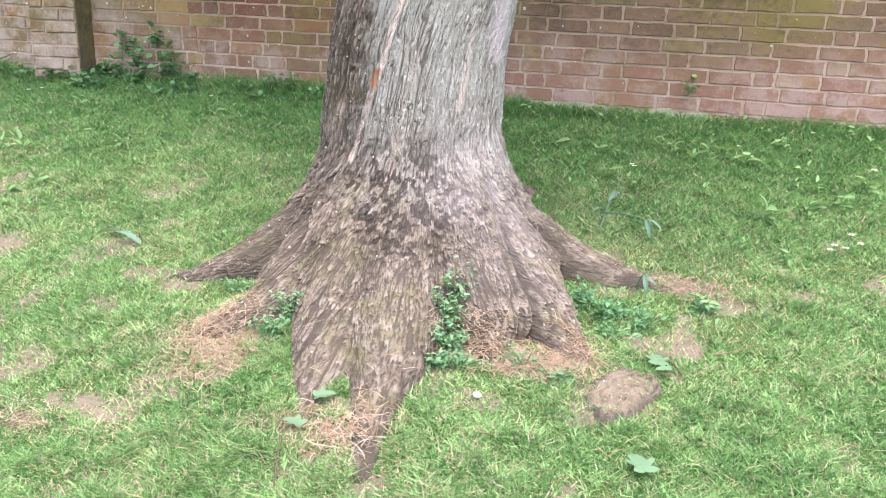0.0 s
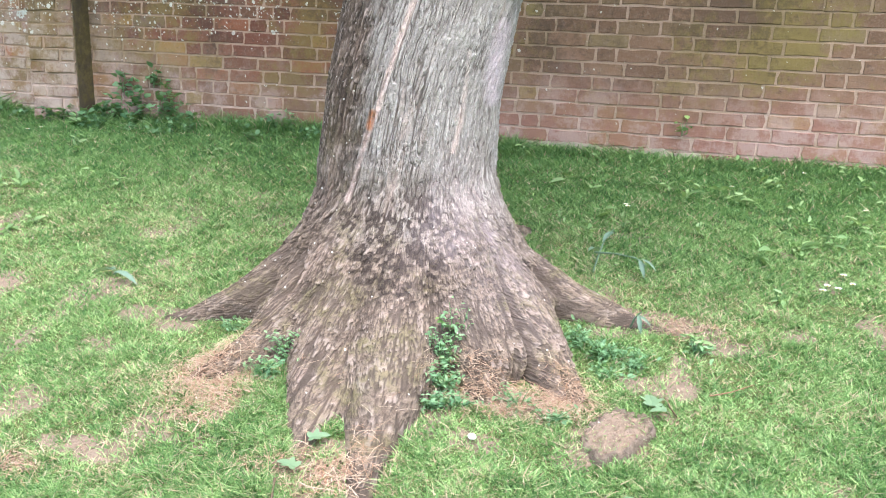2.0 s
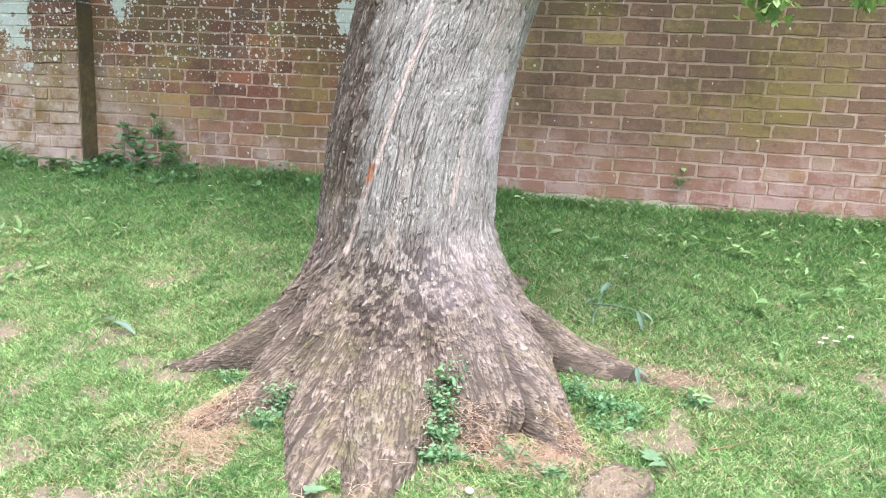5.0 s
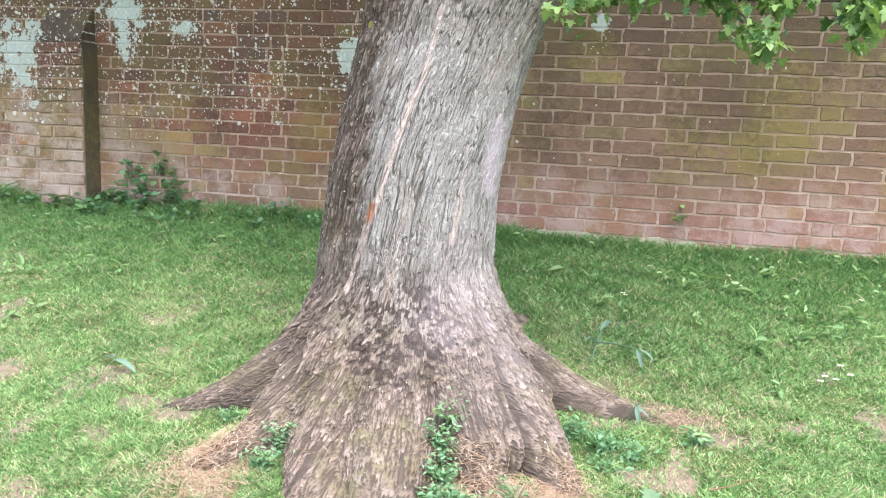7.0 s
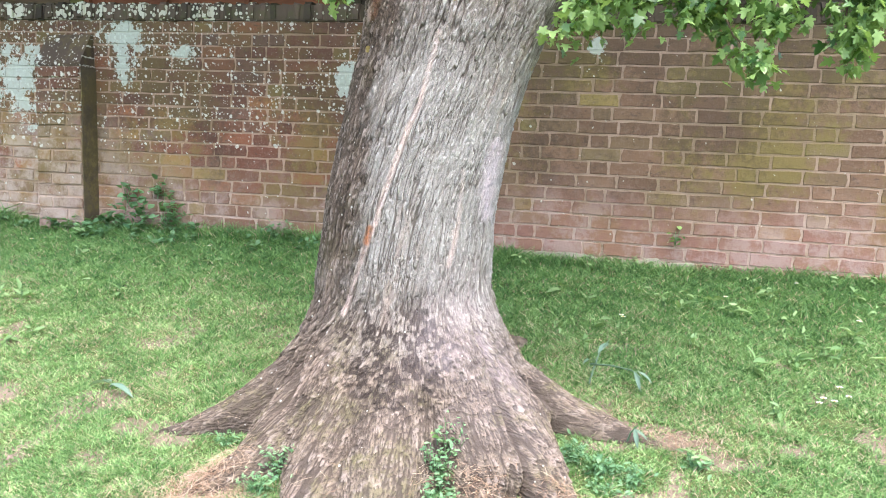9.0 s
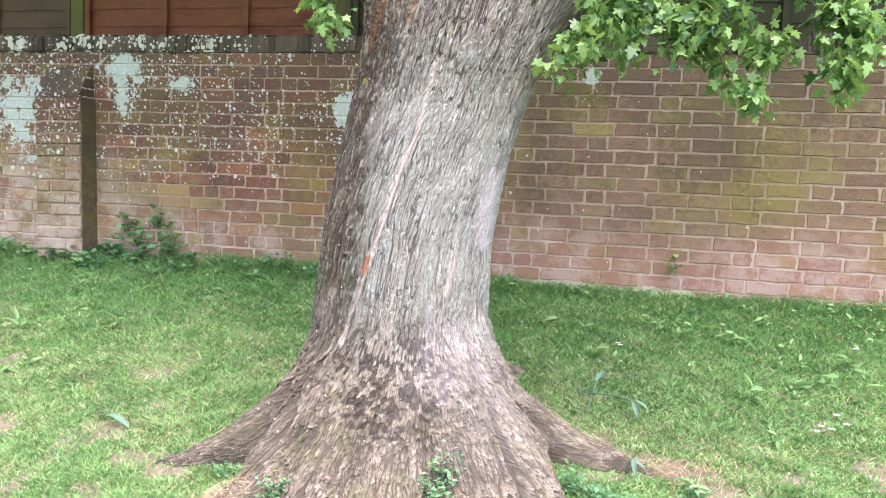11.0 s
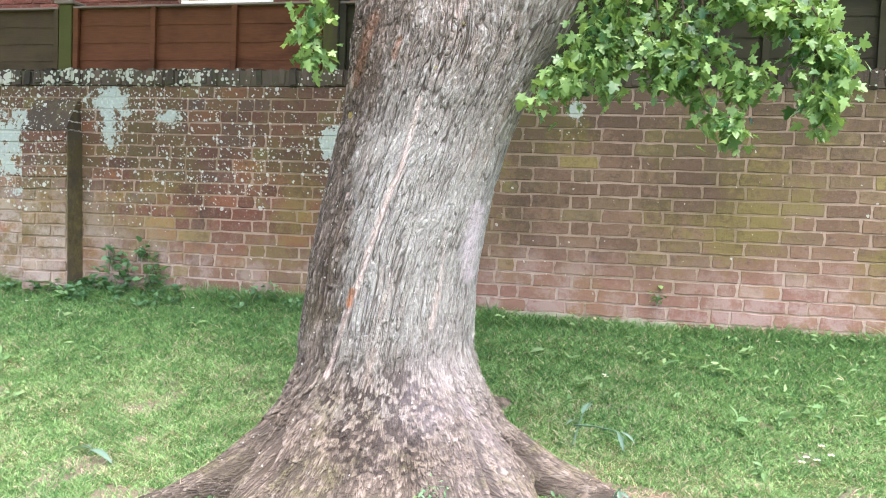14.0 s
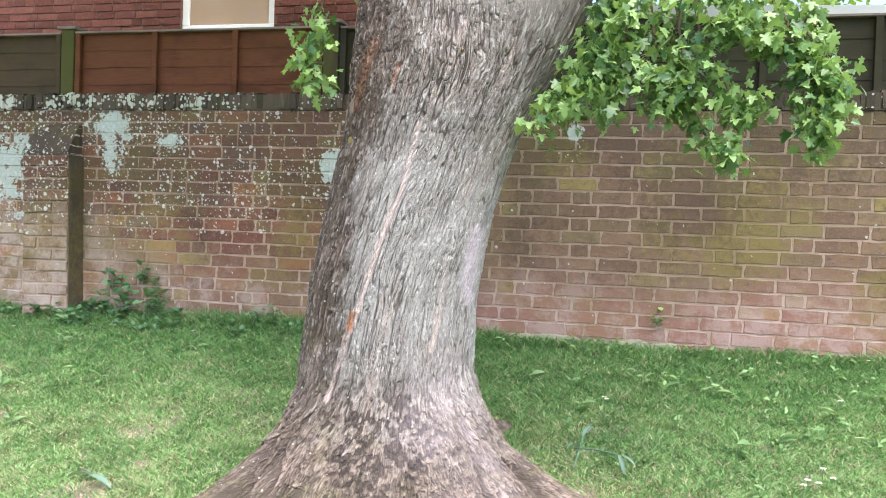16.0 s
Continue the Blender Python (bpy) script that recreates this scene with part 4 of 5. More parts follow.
def make_coping(x0, x1, y0, y1, z0, z1):
    cop = tagged(new("coping", box_mesh("coping", COPING, x0, x1, y0 + 0.012, y1 - 0.012, z0 + 0.003, z1 - 0.012)), "mossy dark coping of bricks laid on edge", "coping", kind="structure")
    r = random.Random(9)
    shapes = []
    for k in range(6):
        bm = bmesh.new()
        box_bm(bm, -0.033, 0.033, 0, y1 - y0, 0, z1 - z0)
        bmesh.ops.bevel(bm, geom=list(bm.edges), offset=0.013, segments=2, affect="EDGES")
        for v in bm.verts:
            v.co += Vector((r.gauss(0, 0.0025), r.gauss(0, 0.003), r.gauss(0, 0.003)))
        shapes.append(bm_mesh("coping_brick", bm, COPING))
    x = x0 + 0.0375
    while x < x1 - 0.03:
        part("coping_brick", shapes[r.randrange(6)], cop, m=pose(x, y0 + r.gauss(0, 0.004), z0 + r.gauss(0, 0.003), 0, r.gauss(0, 1.5), r.gauss(0, 1.2)))
        x += 0.075
    return cop


def make_pilaster(x0, x1, y0, y1, z0, z1, ztop):
    p = tagged(new("wall_pilaster", box_mesh("core", MORTAR, x0 + 0.006, x1 - 0.006, y0 + 0.007, y1, z0, z1)), "brick pier with sloping cement cap on the wall", "pier", kind="structure")
    r = random.Random(3)
    d = y1 - y0 - 0.008
    w = x1 - x0
    rows = int(round((z1 - z0) / C))
    shapes = {}
    for row in range(rows):
        cuts = (0, 2 / 3, 1) if row % 2 else (0, 1 / 3, 1)
        for a, b in zip(cuts, cuts[1:]):
            key = round(b - a, 2)
            if key not in shapes:
                shapes[key] = [brick_shape("brick", key * w - 0.01, C - 0.011, d, 60 + k, BRICK) for k in range(4)]
            part("brick", shapes[key][r.randrange(4)], p, m=pose(x0 + w * (a + b) / 2, y0 + r.gauss(0, 0.002), z0 + (row + 0.5) * C))
    v = [(x0, y0, z1), (x1, y0, z1), (x1, y1 - 0.003, z1), (x0, y1 - 0.003, z1), (x0 + 0.01, y1 - 0.02, ztop), (x1 - 0.01, y1 - 0.02, ztop), (x1 - 0.01, y1 - 0.003, ztop), (x0 + 0.01, y1 - 0.003, ztop), (x0, y0, z1 + 0.02), (x1, y0, z1 + 0.02)]
    f = [(0, 1, 9, 8), (8, 9, 5, 4), (4, 5, 6, 7), (1, 2, 6, 5, 9), (0, 8, 4, 7, 3), (0, 3, 2, 1)]
    part("sloping_cap", mesh_of("sloping_cap", v, f, CEMENT), p, "dark weathered cement slope")
    # Added thin sheet; its dark colour paints the shade on this side face.
    part("shade_sheet", box_mesh("shade_sheet", PIER_SHADE, x1 + 0.001, x1 + 0.007, y0 + 0.004, y1, z0, z1 - 0.002, 0.0015), p, "thin dark sheet added for the shade on the pier side")
    foot = Matrix.Translation((x1, 0, z0))
    p.matrix_basis = foot @ pose(0, 0, 0, 0, -1.2, 0) @ foot.inverted()
    return p


make_wall("wall_garden", -7.5, 4.5, WALL_Y, -0.225, 1.275, "old red-brown brick garden wall with pale mortar and lichen", lambda x, z: -0.45 < x < 1.9 or (-2.6 < x < -1.5))


def make_footing(x0, x1, y):
    """A ragged pale strip of cement along the foot of the wall."""
    r = random.Random(15)
    n = 130
    top = [0.030 * float(vnoise(k * 0.11, 2.0)) + 0.012 * float(vnoise(k * 0.45, 7.0)) - 0.030 for k in range(n + 1)]
    v = []
    for k in range(n + 1):
        x = x0 + (x1 - x0) * k / n
        v += [(x, y - 0.012 - r.uniform(0, 0.002), -0.10), (x, y - 0.009 - r.uniform(0, 0.002), top[k]), (x, y - 0.002, top[k] + 0.006)]
    f = [(3 * k + a, 3 * k + 3 + a, 3 * k + 4 + a, 3 * k + 1 + a) for k in range(n) for a in (0, 1)]
    return tagged(new("wall_footing", mesh_of("wall_footing", v, f, PALE_CEMENT, True)), "pale cement fillet along the foot of the wall", "footing", kind="structure")


make_footing(-0.75, 0.62, WALL_Y)
make_coping(-7.5, 4.5, WALL_Y - 0.02, WALL_Y + 0.245, 1.275, 1.383)
make_pilaster(-3.475, -3.135, WALL_Y - 0.15, WALL_Y - 0.002, -0.225, 0.975, 1.185)


# ---- fence behind the wall ----
def make_fence_panel(x0, x1, y, z0, z1, mat, label):
    fence = tagged(new("wooden_fence"), label, "fence", "fence panels behind the wall")
    fence.location = ((x0 + x1) / 2, y, z0)
    w = x1 - x0
    n = int(round((z1 - z0) / 0.118))
    r = random.Random(int(x0 * 100))
    for k in range(n):
        bm = bmesh.new()
        zb = (z1 - z0) * k / n
        hh = (z1 - z0) / n + 0.03
        segs = 14
        low, high = [], []
        for s in range(segs + 1):
            xx = -w / 2 + 0.012 + (w - 0.024) * s / segs
            wob = 0.0025 * math.sin(s * 1.3 + k * 2.1) + r.uniform(-0.0015, 0.0015)
            low.append(bm.verts.new((xx, -0.007, zb + wob)))
            high.append(bm.verts.new((xx, 0.0, min(zb + hh, z1 - z0))))
        lb = [bm.verts.new((v.co.x, v.co.y + 0.009, v.co.z)) for v in low]
        hb = [bm.verts.new((v.co.x, v.co.y + 0.009, v.co.z)) for v in high]
        for s in range(segs):
            bm.faces.new((low[s], low[s + 1], high[s + 1], high[s]))
            bm.faces.new((lb[s + 1], lb[s], hb[s], hb[s + 1]))
            bm.faces.new((lb[s], lb[s + 1], low[s + 1], low[s]))
        part("board", bm_mesh("board", bm, mat), fence)
    for k in range(4):
        xx = -w / 2 + 0.02 + (w - 0.04) * k / 3
        part("batten", box_mesh("batten", mat, xx - 0.019, xx + 0.019, -0.042, -0.017, 0, z1 - z0, 0.003), fence)
    part("top_rail", box_mesh("top_rail", FENCE_CAP, -w / 2, w / 2, -0.045, 0.02, z1 - z0 - 0.002, z1 - z0 + 0.012, 0.003), fence)
    return fence


def make_fence_post(x, y, z0, z1, mat, label):
    post = tagged(new("fence_post"), label, "fence post")
    post.location = (x, y, z0)
    part("post", box_mesh("post", mat, -0.05, 0.05, -0.05, 0.05, 0, z1 - z0, 0.006), post)
    part("post_cap", box_mesh("post_cap", FENCE_CAP, -0.075, 0.075, -0.07, 0.07, z1 - z0, z1 - z0 + 0.022, 0.006), post)
    return post


FY = 4.82
make_fence_panel(-5.40, -3.57, FY, -0.03, 1.84, FENCE_BROWN, "grey-brown weathered overlap fence panel behind the wall")
make_fence_post(-3.51, FY, -0.03, 1.87, FENCE_POST, "fence post with green algae and flat cap")
make_fence_panel(-3.455, -1.63, FY, -0.03, 1.845, FENCE_RED, "red-brown stained overlap fence panel behind the wall")
make_fence_post(-1.57, FY, -0.03, 1.87, FENCE_POST, "fence post with green algae and flat cap")
make_fence_panel(-1.51, 0.30, FY, -0.03, 1.84, FENCE_DARK, "dark weathered overlap fence panel behind the wall")
make_fence_post(0.36, FY, -0.03, 1.85, FENCE_DARK, "dark weathered fence post behind the wall")
make_fence_panel(0.42, 2.25, FY, -0.03, 1.84, FENCE_DARK, "dark weathered overlap fence panel behind the wall")
make_fence_post(2.31, FY, -0.03, 1.85, FENCE_DARK, "dark weathered fence post behind the wall")
make_fence_panel(2.37, 4.2, FY, -0.03, 1.84, FENCE_DARK, "dark weathered overlap fence panel behind the wall")


# ---- house ----
def make_house():
    house = tagged(new("brick_house"), "red brick house with white-framed window behind the fence", "house")
    house.location = (-5.5, 9.0, -0.03)
    inv = Matrix.Translation((-5.5, 9.0, -0.03)).inverted()

    def own(name, me, label=""):
        ob = part(name, me, house, label)
        ob.matrix_parent_inverse = inv
        return ob

    y, x0, x1, z1 = 7.0, -10.0, -1.55, 5.2
    wx0, wx1, wz0, wz1 = -4.0, -3.03, 2.38, 3.45
    bm = bmesh.new()
    for a, b, c, d in ((x0, wx0, -0.03, z1), (wx1, x1, -0.03, z1), (wx0, wx1, -0.03, wz0), (wx0, wx1, wz1, z1)):
        box_bm(bm, a, b, y + 0.006, y + 0.28, c, d)
    box_bm(bm, x0, x0 + 0.28, y + 0.28, 12, -0.03, z1)
    box_bm(bm, x1 - 0.28, x1, y + 0.28, 12, -0.03, z1)
    wall = own("wall", bm_mesh("wall", bm, HOUSE_MORTAR))
    shapes = {n: [brick_shape("brick", n - 0.009, C - 0.009, 0.05, 90 + k, HOUSE_BRICK) for k in range(3)] for n in (S, HD)}
    r, vs, fs = random.Random(21), [], []
    for row in range(int(z1 / C)):
        z = -0.03 + (row + 0.5) * C
        for a, length in course_bricks(row, x0, x1):
            b = a + length
            if wz0 - 0.03 < z < wz1 and b > wx0 and a < wx1:
                if a < wx0 < b:
                    b = wx0
                elif a < wx1 < b:
                    a = wx1
                else:
                    continue
            if b - a < 0.03:
                continue
            base = shapes[S][r.randrange(3)]
            n = len(vs)
            vs += [((a + b) / 2 + v.co.x * (b - a - 0.009) / (S - 0.009), y + v.co.y + r.gauss(0, 0.001), z + v.co.z) for v in base.vertices]
            fs += [tuple(n + i for i in p.vertices) for p in base.polygons]
    tagged(own("brickwork", mesh_of("brickwork", vs, fs, HOUSE_BRICK)), kind="stuff")
    win = own("window", box_mesh("window", UPVC, wx0, wx1, y + 0.03, y + 0.09, wz0, wz0 + 0.07, 0.006), "white window with obscured glass")

    def sub(name, me):
        ob = part(name, me, win)
        ob.matrix_parent_inverse = Matrix.Identity(4)
        return ob

    sub("frame_side", box_mesh("frame_side", UPVC, wx0, wx0 + 0.07, y + 0.03, y + 0.09, wz0 + 0.07, wz1, 0.006))
    sub("frame_side", box_mesh("frame_side", UPVC, wx1 - 0.07, wx1, y + 0.03, y + 0.09, wz0 + 0.07, wz1, 0.006))
    sub("frame_head", box_mesh("frame_head", UPVC, wx0 + 0.07, wx1 - 0.07, y + 0.03, y + 0.09, wz1 - 0.07, wz1, 0.006))
    sub("pane", box_mesh("pane", GLASS, wx0 + 0.07, wx1 - 0.07, y + 0.055, y + 0.065, wz0 + 0.07, wz1 - 0.07))
    sub("sill", box_mesh("sill", UPVC, wx0 - 0.04, wx1 + 0.04, y - 0.05, y + 0.03, wz0 - 0.035, wz0, 0.006))
    v = [(x0 - 0.3, y - 0.35, z1), (x1 + 0.3, y - 0.35, z1), (x1 + 0.3, 9.6, z1 + 2.2), (x0 - 0.3, 9.6, z1 + 2.2), (x1 + 0.3, 12.3, z1), (x0 - 0.3, 12.3, z1)]
    own("roof", mesh_of("roof", v + [(a, b, c - 0.12) for a, b, c in v], [(0, 1, 2, 3), (3, 2, 4, 5), (7, 6, 9, 8), (8, 9, 11, 10), (0, 6, 7, 1), (4, 10, 11, 5), (1, 7, 8, 2), (2, 8, 10, 4), (0, 3, 9, 6), (3, 5, 11, 9)], TILE))
    return house


def make_shed():
    """A low outbuilding whose pale roof edge shows over the fence."""
    shed = tagged(new("garden_shed"), "garden shed with pale roof edge behind the fence", "shed")
    shed.location = (1.3, 6.9, -0.03)
    part("wall", box_mesh("wall", FENCE_DARK, -1.5, 2.2, -0.8, 0.9, 0, 2.14, 0.01), shed)
    v = [(-1.7, -0.95, 2.17), (2.4, -0.95, 2.145), (2.4, 1.1, 2.145), (-1.7, 1.1, 2.17), (-1.7, -0.95, 2.295), (2.4, -0.95, 2.17), (2.4, 1.1, 2.17), (-1.7, 1.1, 2.295)]
    part("roof", mesh_of("roof", v, [(0, 3, 2, 1), (4, 5, 6, 7), (0, 1, 5, 4), (1, 2, 6, 5), (2, 3, 7, 6), (3, 0, 4, 7)], UPVC), shed, "pale grey-white roof slab")


make_shed()
HOUSE_BRICK = brick_material("house_brick", False)
HOUSE_MORTAR = plain_material("house_mortar", (0.13, 0.075, 0.06), (0.21, 0.125, 0.10), 0.95, 16, 0.1)
make_house()

# ---- leafy branches ----
for limb_chain in BOUGHS:
    make_limb(limb_chain, "limb")
br, ps = make_branch(4, BRANCH_RIGHT, 3300, 0.038)
add_leaves(br, ps, 260)
bl, ps = make_branch(8, BRANCH_LEFT, 170, 0.038)
add_leaves(bl, ps, 40)


# ---- grass ----


def in_tree(x, y, lift=0.010):
    return tree_field(x, y, ground_z(x, y) + lift) < -0.002


def make_grass(count, around):
    """Dense short blades on the bank by the tree, thinner and broader ones on the lawn around."""
    y0, y1 = 1.0, 4.47
    k = rng.uniform(0, 1, count)
    y = 1 / (1 / (y0 + 1.6) + k * (1 / (y1 + 1.6) - 1 / (y0 + 1.6))) - 1.6
    half = 0.56 * (y + 0.9) + 0.2
    x = 0.42 - 0.243 * (y + 0.3) + rng.uniform(-1, 1, count) * half
    ox, oy = rng.uniform(-6, 5, around), rng.uniform(-3.4, 4.47, around)
    out = (oy < y0) | (np.abs(ox - 0.42 + 0.243 * (oy + 0.3)) > 0.56 * (oy + 0.9) + 0.2)
    wide = np.r_[np.zeros(count), np.ones(out.sum())]
    x, y = np.r_[x, ox[out]], np.r_[y, oy[out]]
    n1 = vnoise(x * 3.1, y * 3.1) * 0.6 + vnoise(x * 11, y * 11 + 5) * 0.4
    keep = (rng.uniform(0, 1, len(x)) < 0.25 + 1.1 * n1 + 0.45 * np.clip((y - 2.5) / 1.2, 0, 1)) & (rng.uniform(0, 1, len(x)) > bareness(x, y) * 0.86) & ~in_tree(x, y)
    x, y, n1, wide = x[keep], y[keep], n1[keep], wide[keep]
    n = len(x)
    z = ground_z(x, y) - 0.004
    broad = rng.uniform(0, 1, n) < 0.34
    tuft = np.clip((vnoise(x * 19, y * 19, 4.0) - 0.35) * 2.2, 0, 1)
    tall = 0.009 + 0.011 * n1 + 0.014 * tuft + 0.010 * np.clip((y - 2.8) / 1.4, 0, 1) + (0.015 + 0.07 * vnoise(x * 5, 3.3) ** 2) * np.clip((y - 4.28) / 0.15, 0, 1)
    hgt = tall * rng.uniform(0.5, 1.5, n) * np.where(broad, 0.62, 1)
    wid = rng.uniform(0.0011, 0.0025, n) * np.where(broad, 2.0, 1) * (1 + 0.45 * np.clip((y - 2.2) / 1.8, 0, 1))
    wid, hgt = wid * (1 + 2.6 * wide), hgt * (1 + 1.2 * wide)
    yaw = rng.uniform(0, 2 * np.pi, n)
    lean = rng.uniform(0.2, 2.0, n) * hgt
    la = rng.uniform(0, 2 * np.pi, n)
    dx, dy = np.cos(la) * lean, np.sin(la) * lean
    wx, wy = np.cos(yaw) * wid, np.sin(yaw) * wid
    base = np.stack([x, y, z], 1)
    side = np.stack([wx, wy, 0 * wx], 1)
    mid = base + np.stack([dx * 0.35, dy * 0.35, hgt * 0.55], 1)
    tip = base + np.stack([dx, dy, hgt], 1)
    v = np.stack([base, mid + side, tip, mid - side], 1).reshape(-1, 3)
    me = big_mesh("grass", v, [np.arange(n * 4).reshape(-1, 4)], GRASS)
    return tagged(new("grass", me), "short patchy green lawn grass with dry blades", "grass", kind="stuff")


make_grass(860000, 260000)


def make_straw(count):
    """Dry stalks lying on the bare patches."""
    pick = rng.choice([0, 0, 0, 0, 0, 0, 1, 2, 2, 2, 2, 3, 3, 5, 6, 8, 10], count)
    B = np.array(BARE)[pick]
    x = B[:, 0] + rng.normal(0, 0.62, count) * B[:, 2]
    y = B[:, 1] + rng.normal(0, 0.62, count) * B[:, 3]
    extra = count // 3
    x = np.r_[x, rng.uniform(-2.6, 1.6, extra)]
    y = np.r_[y, rng.uniform(1.2, 3.4, extra)]
    z = ground_z(x, y)
    for _ in range(12):
        z = np.where(tree_field(x, y, z) < 0, z + 0.012, z)
    keep = z - ground_z(x, y) < 0.10
    x, y, z = x[keep], y[keep], z[keep]
    n = len(x)
    length = rng.uniform(0.02, 0.085, n)
    a = rng.uniform(0, 2 * np.pi, n)
    w = rng.uniform(0.0004, 0.0009, n)
    z = z + rng.uniform(0.003, 0.02, n)
    d = np.stack([np.cos(a), np.sin(a), rng.normal(0, 0.15, n)], 1) * length[:, None] / 2
    s = np.stack([-np.sin(a), np.cos(a), 0 * a], 1) * w[:, None]
    p = np.stack([x, y, z], 1)
    c = p + np.array([0, 0, 1]) * (length * 0.06)[:, None] + s * rng.normal(0, 4, n)[:, None]
    v = np.stack([p - d - s, p - d + s, c + s, c - s, p + d + s, p + d - s], 1).reshape(-1, 3)
    o = np.arange(n)[:, None] * 6
    me = big_mesh("straw", v, [o + np.array([[0, 1, 2, 3]]), o + np.array([[3, 2, 4, 5]])], STRAW)
    return tagged(new("straw", me), "dry straw and dead grass on bare soil", "straw", kind="stuff")


make_straw(4800)


# ---- weeds and small things ----
def oval_leaf(kind, mat, slim=0.5):
    """A pointed leaf of unit length with a fold along its rib and a little wave."""
    r = random.Random(kind)
    rows = [(0.0, 0.02), (0.18, 0.62), (0.42, 1.0), (0.68, 0.78), (0.88, 0.36)]
    v, f = [], []
    for y, w in rows:
        hw = slim * 0.5 * w * r.uniform(0.9, 1.1)
        z = -0.22 * y * y
        v += [(-hw, y + r.uniform(-0.03, 0.03), z + 0.10 * w), (0, y, z), (hw, y + r.uniform(-0.03, 0.03), z + 0.10 * w)]
    v.append((0, 1.0, -0.24))
    for k in range(len(rows) - 1):
        a = 3 * k
        f += [(a, a + 1, a + 4, a + 3), (a + 1, a + 2, a + 5, a + 4)]
    a = 3 * (len(rows) - 1)
    f += [(a, a + 1, a + 3), (a + 1, a + 2, a + 3)]
    return mesh_of("leaf", v, f, mat, True)


ROOT_LEAVES = [oval_leaf(k + 30, ROOT_WEED, 0.44) for k in range(4)]
WEED_LEAVES = [oval_leaf(k, WEED, 0.72) for k in range(4)]
LAWN_LEAVES = [oval_leaf(k + 9, LAWN_WEED, 0.36) for k in range(4)]
BRIGHT_LEAVES = [oval_leaf(k + 20, LEAF, 0.75) for k in range(2)]


def make_weed(seed, x, y, z, leaves, size, tall, spread, label, shapes=None, stems=4):
    """A small leafy plant: thin stems and a leaf at each place along them."""
    r = random.Random(seed)
    shapes = shapes or WEED_LEAVES
    plant = tagged(new("weed_plant"), label, "weed", "weeds by the wall and tree")
    plant.location = (x, y, z)
    lines = []
    for _ in range(stems):
        a, d = r.uniform(0, 6.28), spread * r.uniform(0.3, 1.0)
        end = (d * math.cos(a), d * math.sin(a) * 0.6, tall * r.uniform(0.55, 1.0))
        pts = np.array([(end[0] * k ** 1.4, end[1] * k ** 1.4, end[2] * k) for k in np.linspace(0, 1, 5)])
        v, q = tube(pts, np.linspace(0.0022, 0.0010, 5), 4)
        part("stem", big_mesh("stem", v, [q], WEED), plant)
        lines.append(pts)
    for n in range(leaves):
        pts = lines[n % stems]
        k = r.uniform(0.15, 1.0) * (len(pts) - 1)
        i = min(int(k), len(pts) - 2)
        p = pts[i] + (pts[i + 1] - pts[i]) * (k - i)
        at = (p[0] + r.gauss(0, spread * 0.22), p[1] + r.gauss(0, spread * 0.14), max(0.008, p[2] + r.gauss(0, tall * 0.06)))
        s = size * r.uniform(0.6, 1.25)
        ob = part("leaf", shapes[r.randrange(len(shapes))], plant)
        ob.matrix_basis = pose(*at, r.gauss(18, 24), r.gauss(0, 22), r.uniform(0, 360)) @ Matrix.Diagonal((s, s, s, 1))
    return plant


WALL_WEEDS = [
    (-3.78, 4.37, 12, 0.05, 0.09, 0.10), (-3.60, 4.34, 10, 0.045, 0.07, 0.09), (-3.32, 4.34, 16, 0.055, 0.10, 0.09), (-3.16, 4.36, 18, 0.055, 0.14, 0.09),
    (-3.02, 4.40, 18, 0.055, 0.12, 0.09), (-2.90, 4.40, 18, 0.055, 0.17, 0.08), (-2.74, 4.41, 24, 0.055, 0.25, 0.09), (-2.60, 4.42, 22, 0.05, 0.31, 0.08),
    (-2.50, 4.41, 16, 0.05, 0.24, 0.08), (-2.38, 4.40, 14, 0.045, 0.10, 0.08), (-1.84, 4.40, 16, 0.035, 0.10, 0.07), (-1.72, 4.40, 16, 0.035, 0.12, 0.07),
]
for n, (wx, wy, cnt, sz, tl, sp) in enumerate(WALL_WEEDS):
    make_weed(n, wx, wy, float(ground_z(wx, wy)), int(cnt * 2.6), sz * 0.95, tl * 1.15, sp, "dark green nettle-like weed at the foot of the wall")
rl = random.Random(58)
for n in range(22):
    wx, wy = rl.uniform(-4.3, -1.55), rl.uniform(4.18, 4.42)
    make_weed(40 + n, wx, wy, float(ground_z(wx, wy)), rl.randrange(14, 26), rl.uniform(0.03, 0.045), rl.uniform(0.05, 0.10), 0.085, "low dark green weed at the foot of the wall")
make_weed(70, -2.90, 4.465, 0.12, 18, 0.055, 0.16, 0.07, "ivy-like weed climbing the brick wall")
make_weed(71, -2.68, 4.465, 0.16, 18, 0.055, 0.15, 0.08, "ivy-like weed climbing the brick wall")
make_weed(72, 0.51, 4.47, 0.085, 8, 0.038, 0.10, 0.04, "small yellow-green weed growing from a wall joint", BRIGHT_LEAVES, 3)
